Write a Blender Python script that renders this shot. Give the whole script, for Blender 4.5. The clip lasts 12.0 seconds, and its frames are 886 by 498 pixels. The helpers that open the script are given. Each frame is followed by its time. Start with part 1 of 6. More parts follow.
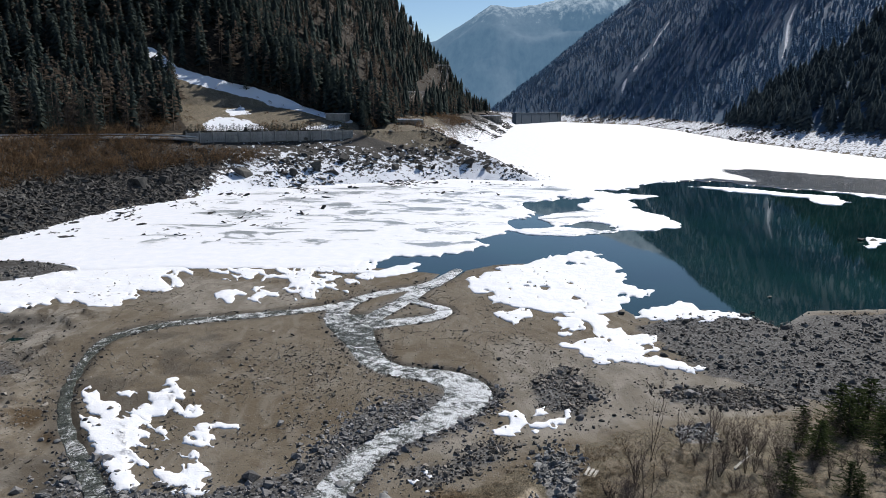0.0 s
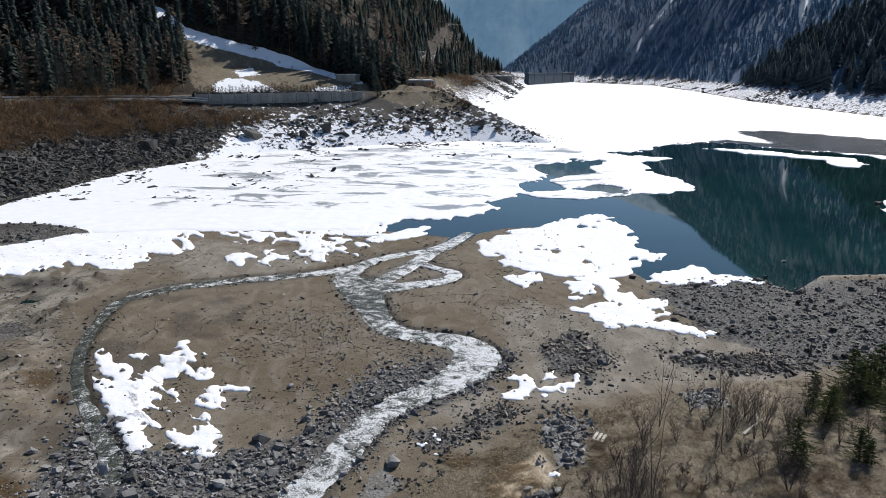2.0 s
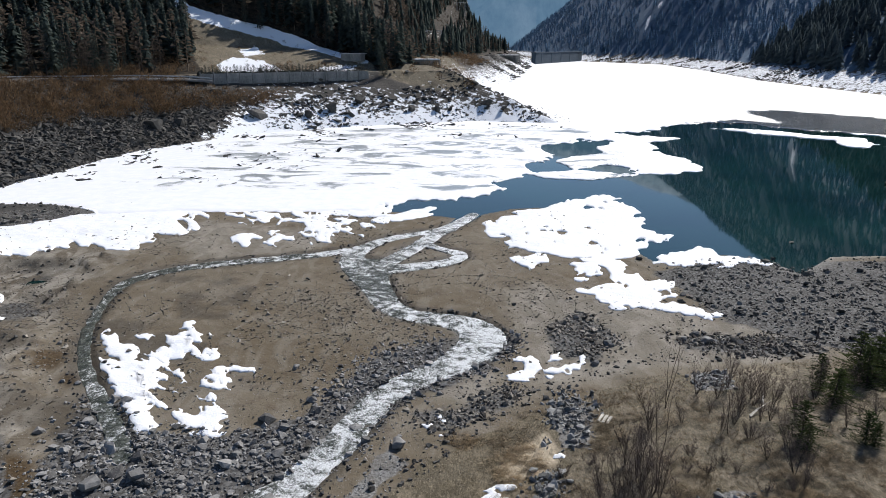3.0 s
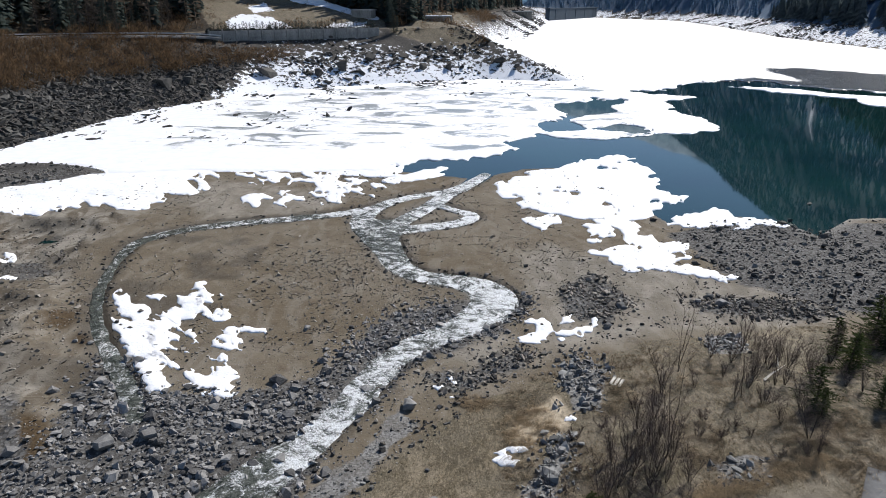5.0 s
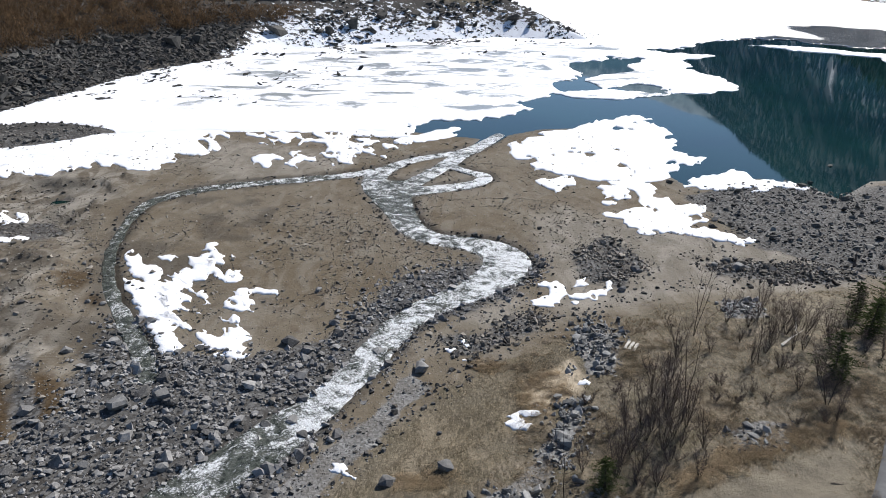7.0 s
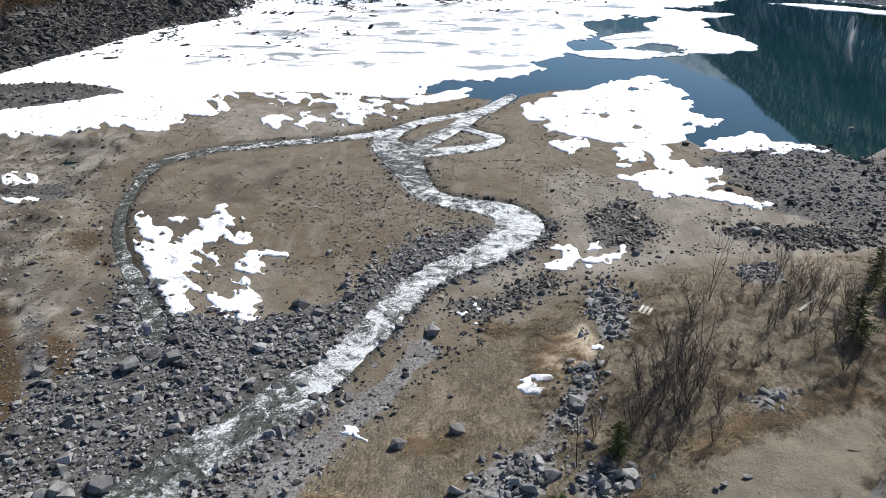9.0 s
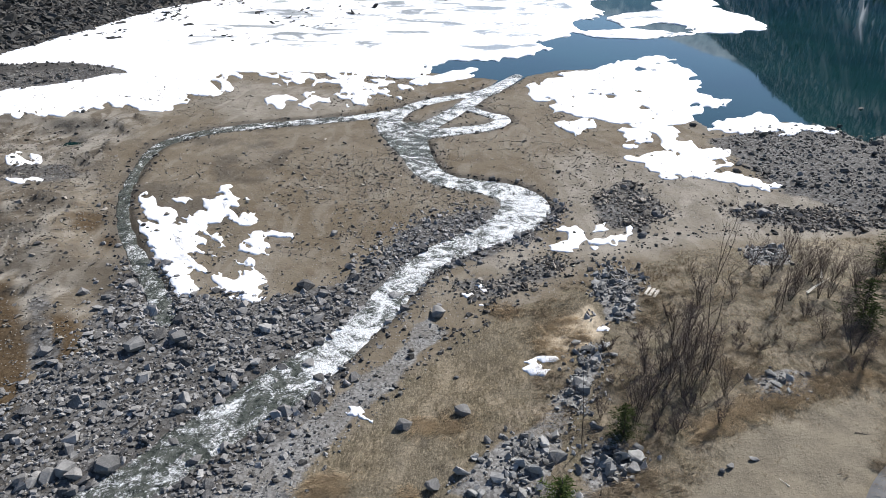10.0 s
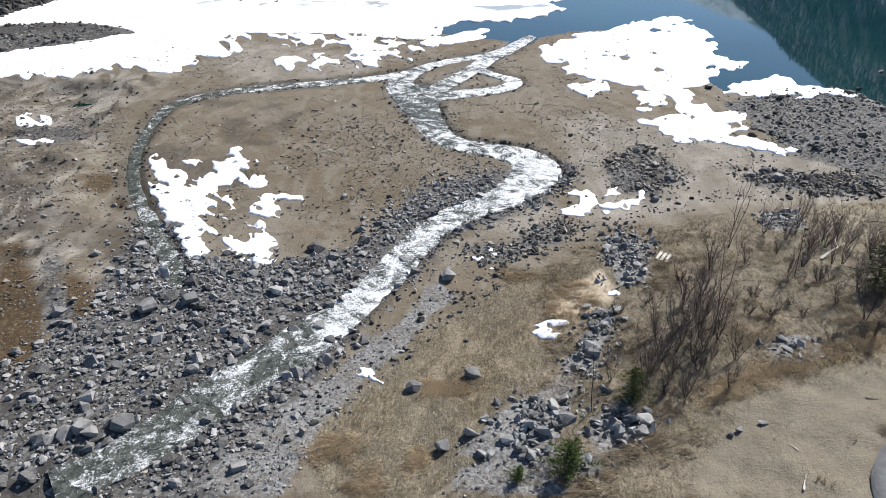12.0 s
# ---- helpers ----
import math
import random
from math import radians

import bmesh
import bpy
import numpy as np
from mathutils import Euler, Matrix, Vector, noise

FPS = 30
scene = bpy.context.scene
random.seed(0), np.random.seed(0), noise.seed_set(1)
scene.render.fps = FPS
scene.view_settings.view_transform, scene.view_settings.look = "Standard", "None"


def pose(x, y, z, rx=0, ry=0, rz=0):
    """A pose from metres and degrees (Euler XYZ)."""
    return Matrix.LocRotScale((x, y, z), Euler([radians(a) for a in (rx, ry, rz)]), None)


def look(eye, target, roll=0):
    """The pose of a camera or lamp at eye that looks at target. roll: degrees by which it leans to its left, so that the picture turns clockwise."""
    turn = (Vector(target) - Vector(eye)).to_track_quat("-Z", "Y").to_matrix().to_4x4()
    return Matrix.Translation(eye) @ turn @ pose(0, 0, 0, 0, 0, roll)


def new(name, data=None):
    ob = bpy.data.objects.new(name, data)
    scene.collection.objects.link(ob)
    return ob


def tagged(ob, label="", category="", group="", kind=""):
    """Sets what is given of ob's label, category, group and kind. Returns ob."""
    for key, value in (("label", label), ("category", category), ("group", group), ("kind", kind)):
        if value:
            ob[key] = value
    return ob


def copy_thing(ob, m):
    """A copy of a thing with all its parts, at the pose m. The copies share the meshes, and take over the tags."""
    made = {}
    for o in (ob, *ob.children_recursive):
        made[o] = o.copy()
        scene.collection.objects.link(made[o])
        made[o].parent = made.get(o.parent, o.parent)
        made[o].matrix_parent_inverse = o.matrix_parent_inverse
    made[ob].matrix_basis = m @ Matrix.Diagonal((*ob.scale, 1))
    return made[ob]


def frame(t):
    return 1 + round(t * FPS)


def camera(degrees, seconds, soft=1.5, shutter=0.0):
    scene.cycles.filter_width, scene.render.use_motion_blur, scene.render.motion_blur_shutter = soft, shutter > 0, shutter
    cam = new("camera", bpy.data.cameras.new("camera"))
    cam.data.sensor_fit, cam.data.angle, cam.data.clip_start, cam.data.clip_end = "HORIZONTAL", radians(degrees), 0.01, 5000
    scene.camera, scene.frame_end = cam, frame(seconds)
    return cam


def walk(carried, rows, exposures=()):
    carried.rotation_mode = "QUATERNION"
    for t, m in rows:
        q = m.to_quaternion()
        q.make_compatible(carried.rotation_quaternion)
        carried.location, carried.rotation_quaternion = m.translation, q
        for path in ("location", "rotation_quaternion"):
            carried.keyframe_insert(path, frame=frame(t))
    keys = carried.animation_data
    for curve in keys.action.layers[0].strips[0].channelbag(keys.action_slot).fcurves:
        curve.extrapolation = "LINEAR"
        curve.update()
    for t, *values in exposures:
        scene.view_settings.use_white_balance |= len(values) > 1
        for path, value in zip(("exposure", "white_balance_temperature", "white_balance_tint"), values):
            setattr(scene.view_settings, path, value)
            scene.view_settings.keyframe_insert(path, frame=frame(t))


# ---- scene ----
# ---------------------------------------------------------------- camera
cam = camera(65.23, 12.0, soft=0.7)
# seconds, x, y, z, yaw (to the left), pitch, roll (to the right)
PATH = [
    (0, 0.000, 0.000, 24.000, -0.000, -11.687, -0.409),
    (0.5, 0.051, 0.110, 24.013, 0.222, -12.427, -0.374),
    (1, 0.095, 0.229, 24.022, 0.478, -13.250, -0.339),
    (1.5, 0.130, 0.356, 24.026, 0.694, -14.004, -0.303),
    (2, 0.157, 0.491, 24.024, 0.945, -14.807, -0.268),
    (2.5, 0.176, 0.633, 24.015, 1.189, -15.572, -0.232),
    (3, 0.187, 0.782, 23.999, 1.448, -16.425, -0.197),
    (5, 0.160, 1.423, 23.864, 2.419, -19.709, -0.055),
    (5.5, 0.138, 1.588, 23.813, 2.677, -20.489, -0.020),
    (6, 0.111, 1.752, 23.757, 2.934, -21.300, 0.015),
    (6.5, 0.080, 1.913, 23.695, 3.179, -22.067, 0.051),
    (7, 0.046, 2.070, 23.629, 3.446, -22.875, 0.086),
    (9, -0.106, 2.610, 23.351, 4.366, -25.929, 0.228),
    (9.5, -0.142, 2.711, 23.286, 4.587, -26.661, 0.263),
    (10, -0.175, 2.794, 23.227, 4.788, -27.443, 0.298),
    (10.5, -0.203, 2.855, 23.176, 5.010, -28.170, 0.334),
    (11, -0.225, 2.892, 23.136, 5.229, -28.957, 0.369),
    (11.5, -0.239, 2.901, 23.109, 5.458, -29.670, 0.405),
    (12, -0.245, 2.880, 23.099, 5.705, -30.374, 0.440),
]
walk(cam, [(t, pose(x, y, z, 90 + pitch, 0, yaw) @ pose(0, 0, 0, 0, 0, -roll)) for t, x, y, z, yaw, pitch, roll in PATH],
     exposures=[(0.0, -0.13), (3.0, -0.02), (6.0, 0.08), (9.0, 0.3), (12.0, 0.57)])

# ---------------------------------------------------------------- light
SUN_AZ, SUN_EL = 36.0, 39.0
world = bpy.data.worlds.new("sky")
scene.world = world
world.use_nodes = True
wn = world.node_tree.nodes
wl = world.node_tree.links
sky = wn.new("ShaderNodeTexSky")
sky.sky_type = "NISHITA"
sky.sun_disc = False
sky.sun_elevation = radians(SUN_EL)
sky.sun_rotation = radians(SUN_AZ)
sky.altitude = 1200
sky.air_density = 1.0
sky.dust_density = 0.1
sky.ozone_density = 3.0
wn["Background"].inputs["Strength"].default_value = 0.10
wl.new(sky.outputs["Color"], wn["Background"].inputs["Color"])
sun_data = bpy.data.lights.new("sun", "SUN")
sun_data.energy = 5.6
sun_data.angle = radians(0.53)
sun_data.color = (1.0, 0.965, 0.925)
sun = new("sun", sun_data)
sun_dir = Vector((math.sin(radians(SUN_AZ)) * math.cos(radians(SUN_EL)), math.cos(radians(SUN_AZ)) * math.cos(radians(SUN_EL)), math.sin(radians(SUN_EL))))
sun.matrix_world = look(sun_dir * 200, (0, 0, 0))


# ---------------------------------------------------------------- materials


class Mat:
    """A node material with a few shorthands."""

    def __init__(self, name, rough=0.8, metal=0.0, spec=0.15):
        self.m = bpy.data.materials.new(name)
        self.m.use_nodes = True
        self.t = self.m.node_tree
        self.b = self.t.nodes["Principled BSDF"]
        self.b.inputs["Roughness"].default_value = rough
        self.b.inputs["Metallic"].default_value = metal
        self.b.inputs["Specular IOR Level"].default_value = spec
        self.pos = self.t.nodes.new("ShaderNodeNewGeometry").outputs["Position"]

    def node(self, kind, **ins):
        n = self.t.nodes.new(kind)
        for k, v in ins.items():
            self.put(n.inputs[k.replace("_", " ")], v)
        return n

    def put(self, socket, v):
        if isinstance(v, bpy.types.NodeSocket):
            self.t.links.new(v, socket)
        else:
            socket.default_value = v

    def noise(self, scale, detail=4.0, rough=0.55, stretch=None, distort=0.0):
        vec = self.pos
        if stretch:
            mp = self.node("ShaderNodeMapping")
            self.put(mp.inputs["Vector"], vec)
            mp.inputs["Scale"].default_value = stretch
            vec = mp.outputs["Vector"]
        n = self.node("ShaderNodeTexNoise", Vector=vec, Scale=scale, Detail=detail, Roughness=rough, Distortion=distort)
        return n.outputs["Fac"]

    def cells(self, scale, feature="F1", stretch=None):
        n = self.node("ShaderNodeTexVoronoi", Vector=self.pos, Scale=scale)
        n.feature = feature
        return n

    def attr(self, name):
        n = self.t.nodes.new("ShaderNodeAttribute")
        n.attribute_name = name
        return n.outputs["Fac"]

    def band(self, v, lo, hi, a=0.0, b=1.0):
        n = self.node("ShaderNodeMapRange", Value=v)
        n.inputs["From Min"].default_value, n.inputs["From Max"].default_value = lo, hi
        n.inputs["To Min"].default_value, n.inputs["To Max"].default_value = a, b
        return n.outputs["Result"]

    def math(self, op, a, b=0.0):
        n = self.t.nodes.new("ShaderNodeMath")
        n.operation = op
        self.put(n.inputs[0], a)
        self.put(n.inputs[1], b)
        return n.outputs[0]

    def mix(self, fac, a, b):
        n = self.t.nodes.new("ShaderNodeMix")
        n.data_type = "RGBA"
        self.put(n.inputs["Factor"], fac)
        for s, v in ((n.inputs["A"], a), (n.inputs["B"], b)):
            self.put(s, v if isinstance(v, bpy.types.NodeSocket) else (*v, 1.0))
        return n.outputs["Result"]

    def color(self, c):
        self.put(self.b.inputs["Base Color"], c if isinstance(c, bpy.types.NodeSocket) else (*c, 1.0))
        return self

    def rough(self, v):
        self.put(self.b.inputs["Roughness"], v)
        return self

    def bump(self, h, strength=0.5, dist=0.1):
        n = self.node("ShaderNodeBump", Height=h, Strength=strength, Distance=dist)
        self.put(self.b.inputs["Normal"], n.outputs["Normal"])
        return self

    def rand(self, island=False):
        if island:
            return self.t.nodes.new("ShaderNodeNewGeometry").outputs["Random Per Island"]
        return self.t.nodes.new("ShaderNodeObjectInfo").outputs["Random"]


def two_tone(name, a, b, scale, rough=0.85, fine=8.0, bump=0.4, dist=0.05, island=False, spread=0.0, stretch=None, lo=0.35, hi=0.65):
    """A surface of two colours mixed at two scales, with relief."""
    m = Mat(name, rough)
    n1, n2 = m.noise(scale, stretch=stretch), m.noise(scale * fine, stretch=stretch)
    f = m.band(m.math("ADD", m.math("MULTIPLY", n1, 0.6), m.math("MULTIPLY", n2, 0.4)), lo, hi)
    c = m.mix(f, a, b)
    if spread:
        c = m.mix(m.math("MULTIPLY", m.rand(island), spread), c, tuple(min(1, v * 2.2 + 0.02) for v in b))
    m.color(c).bump(n2, bump, dist)
    return m.m


def ground_material():
    """Silt, gravel, dry grass, forest floor and rock, by the zones stored on the ground sheet."""
    m = Mat("ground", 0.9)
    big, mid, fine, grit = m.noise(0.09, 5), m.noise(0.7, 6), m.noise(5.0, 5), m.noise(22.0, 3)
    swirl = m.noise(0.35, 4, stretch=(1.0, 0.45, 1.0), distort=1.8)
    silt = m.mix(m.band(big, 0.36, 0.62), (0.122, 0.096, 0.063), (0.165, 0.14, 0.104))
    silt = m.mix(m.math("MULTIPLY", m.band(swirl, 0.5, 0.6), 0.45), silt, (0.225, 0.2, 0.165))
    silt = m.mix(m.math("MULTIPLY", m.band(mid, 0.55, 0.68), 0.45), silt, (0.075, 0.055, 0.037))
    silt = m.mix(m.math("MULTIPLY", m.band(fine, 0.52, 0.75), 0.35), silt, (0.21, 0.18, 0.145))
    curl = m.noise(0.11, 3, 0.45, distort=1.6)
    lines = m.band(m.math("SINE", m.math("MULTIPLY", m.math("ADD", curl, m.math("MULTIPLY", mid, 0.03)), 95.0)), -0.2, 0.8)
    flow = m.mix(m.math("ADD", m.math("MULTIPLY", lines, 0.22), m.math("MULTIPLY", m.band(swirl, 0.44, 0.54), 0.78)), (0.11, 0.09, 0.066), (0.31, 0.285, 0.243))
    flow = m.mix(m.band(big, 0.52, 0.64), flow, m.mix(m.band(fine, 0.4, 0.65), (0.10, 0.09, 0.075), (0.19, 0.18, 0.16)))
    silt = m.mix(m.math("MULTIPLY", m.attr("swirl"), m.band(mid, 0.35, 0.6, 0.95, 0.7)), silt, flow)
    silt = m.mix(m.math("MULTIPLY", m.attr("tan"), m.band(mid, 0.3, 0.6, 1.0, 0.65)), silt, m.mix(m.band(swirl, 0.42, 0.58), (0.195, 0.175, 0.144), (0.27, 0.245, 0.207)))
    silt = m.mix(m.attr("brown"), silt, m.mix(m.band(fine, 0.4, 0.7), (0.055, 0.036, 0.018), (0.105, 0.075, 0.045)))
    dots = m.cells(6.5)
    few = m.band(m.node("ShaderNodeSeparateColor", Color=dots.outputs["Color"]).outputs["Red"], 0.55, 0.6)
    spot = m.math("MULTIPLY", m.band(dots.outputs["Distance"], 0.30, 0.22), few)
    silt = m.mix(spot, silt, m.mix(m.node("ShaderNodeSeparateColor", Color=dots.outputs["Color"]).outputs["Green"], (0.045, 0.04, 0.035), (0.26, 0.25, 0.235)))
    peb = m.cells(4.0).outputs["Color"]
    pebv = m.cells(4.0).outputs["Distance"]
    gravel = m.mix(peb, (0.042, 0.041, 0.041), (0.225, 0.22, 0.212))
    # gaps between pebbles are darkened in the colour, deepening the shade among stones
    gravel = m.mix(m.band(pebv, 0.45, 0.75), gravel, (0.055, 0.05, 0.045))
    gravel = m.mix(m.math("MULTIPLY", grit, 0.4), gravel, (0.09, 0.086, 0.08))
    straw = m.noise(3.2, 6, stretch=(1.0, 0.35, 1.0), distort=1.2)
    grass = m.mix(m.band(straw, 0.38, 0.66), (0.095, 0.08, 0.058), (0.235, 0.198, 0.15))
    grass = m.mix(m.math("MULTIPLY", m.band(mid, 0.42, 0.6), 0.55), grass, (0.085, 0.075, 0.042))
    grass = m.mix(m.math("MULTIPLY", m.attr("olive"), m.band(fine, 0.3, 0.6, 0.4, 0.9)), grass, m.mix(m.band(straw, 0.4, 0.6), (0.082, 0.068, 0.044), (0.155, 0.125, 0.08)))
    grass = m.mix(m.math("MULTIPLY", m.band(m.noise(0.28, 5, 0.62), 0.46, 0.6), 0.75), grass, m.mix(m.band(grit, 0.4, 0.6), (0.085, 0.073, 0.05), (0.175, 0.152, 0.114)))
    grass = m.mix(m.math("MULTIPLY", m.band(m.noise(0.45, 5, 0.65, stretch=(1, 0.5, 1)), 0.55, 0.64), 0.6), grass, (0.27, 0.226, 0.165))
    blade = m.noise(11.0, 7, 0.72, stretch=(1.0, 0.4, 1.0), distort=1.0)
    grass = m.mix(m.math("MULTIPLY", m.band(blade, 0.5, 0.62), 0.7), grass, (0.05, 0.041, 0.027))
    grass = m.mix(m.math("MULTIPLY", m.band(blade, 0.47, 0.36), 0.65), grass, (0.33, 0.272, 0.195))
    grass = m.mix(m.math("MULTIPLY", m.attr("track"), 0.85), grass, m.mix(m.band(m.math("ADD", m.math("MULTIPLY", grit, 0.6), m.math("MULTIPLY", mid, 0.4)), 0.4, 0.6), (0.135, 0.116, 0.086), (0.225, 0.197, 0.15)))
    grass = m.mix(m.math("MULTIPLY", m.attr("straw"), m.band(straw, 0.3, 0.55, 0.35, 0.95)), grass, (0.5, 0.42, 0.31))
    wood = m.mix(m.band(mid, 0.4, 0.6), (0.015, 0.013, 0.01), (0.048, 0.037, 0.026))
    # forest floor across the lake carries the blue of the haze in its colour
    wood = m.mix(m.attr("hazy_wood"), wood, m.mix(m.band(big, 0.4, 0.6), (0.058, 0.108, 0.175), (0.08, 0.14, 0.215)))
    rock = m.mix(m.band(fine, 0.35, 0.65), (0.03, 0.028, 0.026), (0.105, 0.096, 0.086))
    c = m.mix(m.band(m.math("ADD", m.attr("gravel"), m.math("MULTIPLY", m.math("SUBTRACT", mid, 0.5), 1.4)), 0.35, 0.65), silt, gravel)
    pale = m.mix(m.node("ShaderNodeSeparateColor", Color=m.cells(9.0).outputs["Color"]).outputs["Blue"], (0.10, 0.098, 0.095), (0.29, 0.285, 0.275))
    pale = m.mix(m.math("MULTIPLY", m.band(mid, 0.4, 0.62), 0.5), pale, (0.13, 0.115, 0.095))
    c = m.mix(m.band(m.math("ADD", m.attr("grit"), m.math("MULTIPLY", m.math("SUBTRACT", mid, 0.5), 1.0)), 0.4, 0.6), c, pale)
    c = m.mix(m.band(m.math("ADD", m.attr("grass"), m.math("MULTIPLY", m.math("SUBTRACT", mid, 0.5), 1.2)), 0.4, 0.6), c, grass)
    c = m.mix(m.band(m.math("ADD", m.attr("rock"), m.math("MULTIPLY", m.math("SUBTRACT", fine, 0.5), 0.9)), 0.4, 0.6), c, rock)
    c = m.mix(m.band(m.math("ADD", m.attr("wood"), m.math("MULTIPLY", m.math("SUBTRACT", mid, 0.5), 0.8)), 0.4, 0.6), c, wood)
    snowy = m.math("ADD", m.attr("snow"), m.math("MULTIPLY", m.math("SUBTRACT", m.noise(0.5, 8, 0.68), 0.5), 2.6))
    c = m.mix(m.band(snowy, 0.5, 0.58), c, (0.82, 0.84, 0.88))
    damp = m.math("MULTIPLY", m.attr("wet"), 0.62)
    c = m.mix(damp, c, (0.035, 0.03, 0.024))
    m.color(c).rough(m.band(m.attr("wet"), 0.0, 1.0, 0.92, 0.5))
    m.bump(m.math("ADD", m.math("ADD", m.math("MULTIPLY", fine, 0.6), m.math("MULTIPLY", mid, 1.3)), m.math("ADD", m.math("MULTIPLY", grit, 0.4), m.math("MULTIPLY", spot, 0.5))), 0.55, 0.13)
    return m.m


def water_material():
    m = Mat("lake_water", 0.028, spec=0.5)
    n = m.noise(0.05, 3)
    m.color(m.mix(m.band(n, 0.35, 0.65), (0.004, 0.019, 0.021), (0.007, 0.033, 0.03)))
    m.b.inputs["IOR"].default_value = 1.333
    m.bump(m.noise(1.2, 2), 0.012, 0.05)
    return m.m


def stream_material():
    """Fast shallow water over a stony bed; its white stands for riffles and painted sun glints."""
    m = Mat("stream_water", 0.08, spec=0.5)
    rip, fine = m.noise(1.9, 8, 0.7, distort=1.6), m.noise(9.0, 6, 0.75, distort=0.8)
    f = m.math("ADD", m.math("MULTIPLY", m.math("SUBTRACT", rip, 0.5), 1.1), m.math("MULTIPLY", m.math("SUBTRACT", fine, 0.5), 1.5))
    f = m.math("ADD", f, m.math("MULTIPLY", m.math("SUBTRACT", m.attr("foam_glint"), 0.56), 0.62))
    f = m.math("ADD", f, m.math("MULTIPLY", m.math("SUBTRACT", m.noise(0.5, 5, 0.62, distort=1.4), 0.5), 1.6))
    bed = m.mix(m.band(m.noise(2.4, 6, 0.65), 0.36, 0.64), (0.03, 0.038, 0.032), (0.12, 0.128, 0.11))
    # white flecks in the colour: foam, and sun sparkle painted along with it
    c = m.mix(m.band(f, -0.05, 0.28), bed, (0.78, 0.80, 0.81))
    m.color(c).rough(m.band(f, -0.1, 0.2, 0.08, 0.35))
    m.b.inputs["IOR"].default_value = 1.333
    m.bump(f, 1.0, 0.07)
    return m.m


def snow_material():
    m = Mat("old_snow", 0.7)
    n, d = m.noise(0.8, 6), m.noise(7.0, 5)
    c = m.mix(m.band(n, 0.35, 0.7), (0.80, 0.82, 0.86), (0.88, 0.88, 0.89))
    c = m.mix(m.math("MULTIPLY", m.band(d, 0.62, 0.8), 0.45), c, (0.45, 0.42, 0.38))
    m.color(c).bump(m.math("ADD", n, m.math("MULTIPLY", d, 0.25)), 0.5, 0.25)
    return m.m


def ice_material():
    """Snow-covered lake ice with grey melted patches drawn out along the shore."""
    m = Mat("lake_ice", 0.55, spec=0.5)
    streak = m.noise(0.13, 10, 0.70, stretch=(0.6, 1.0, 1.0), distort=0.9)
    n, d = m.noise(0.5, 6), m.noise(4.0, 5)
    melt = m.math("ADD", m.math("MULTIPLY", m.attr("melt"), 0.5), m.math("SUBTRACT", streak, 0.5))
    c = m.mix(m.band(n, 0.35, 0.7), (0.80, 0.82, 0.86), (0.88, 0.88, 0.89))
    f = m.band(melt, 0.53, 0.575)
    c = m.mix(f, c, m.mix(m.band(d, 0.35, 0.65), (0.22, 0.25, 0.27), (0.42, 0.44, 0.44)))
    c = m.mix(m.band(m.attr("thin"), 0.35, 0.65), c, m.mix(m.band(streak, 0.35, 0.6), (0.045, 0.05, 0.056), (0.13, 0.14, 0.145)))
    m.color(c).rough(m.band(m.math("MAXIMUM", f, m.math("MULTIPLY", m.attr("thin"), 1.4)), 0.0, 1.4, 0.7, 0.14))
    m.bump(m.math("ADD", n, m.math("MULTIPLY", d, 0.2)), 0.35, 0.2)
    return m.m


def rock_material(name, lo, hi, island=True):
    m = Mat(name, 0.85)
    r = m.rand(island)
    n, g = m.noise(1.5, 6), m.noise(14.0, 4)
    c = m.mix(m.band(r, 0.0, 1.0), lo, hi)
    c = m.mix(m.math("MULTIPLY", m.band(n, 0.4, 0.7), 0.5), c, tuple(v * 0.45 for v in lo))
    c = m.mix(m.math("MULTIPLY", m.band(g, 0.5, 0.75), 0.35), c, tuple(min(1, v * 1.3) for v in hi))
    m.color(c).bump(m.math("ADD", n, m.math("MULTIPLY", g, 0.4)), 0.6, 0.08)
    return m.m


def needle_material(name, a, b, island=True, thin=0.0):
    m = Mat(name, 0.9, spec=0.0)
    n = m.noise(0.8, 4)
    c = m.mix(m.rand(island), a, b)
    c = m.mix(m.math("MULTIPLY", m.band(n, 0.4, 0.7), 0.5), c, tuple(v * 0.5 for v in a))
    m.color(c)
    if thin:
        back = m.node("ShaderNodeBsdfTranslucent", Color=c)
        both = m.node("ShaderNodeMixShader", Fac=thin)
        m.t.links.new(m.b.outputs["BSDF"], both.inputs[1])
        m.t.links.new(back.outputs["BSDF"], both.inputs[2])
        m.t.links.new(both.outputs["Shader"], m.t.nodes["Material Output"].inputs["Surface"])
    return m.m


GROUND = ground_material()
WATER = water_material()
STREAM = stream_material()
SNOW = snow_material()
ICE = ice_material()
ROCK = rock_material("river_stone", (0.06, 0.058, 0.057), (0.35, 0.34, 0.328))
ROCK_MID = rock_material("slate_rubble", (0.048, 0.045, 0.041), (0.26, 0.246, 0.222))
ROCK_SILT = rock_material("silty_stone", (0.07, 0.061, 0.051), (0.33, 0.3, 0.258))
RUBBLE = rock_material("grey_rubble", (0.08, 0.08, 0.078), (0.36, 0.358, 0.345))
ROCK_DARK = rock_material("shore_rock", (0.035, 0.034, 0.033), (0.13, 0.125, 0.115))
BOULDER = rock_material("boulder_stone", (0.075, 0.073, 0.071), (0.28, 0.275, 0.265), False)
SPRUCE = needle_material("spruce_needles", (0.038, 0.052, 0.05), (0.084, 0.1, 0.086), thin=0.28)
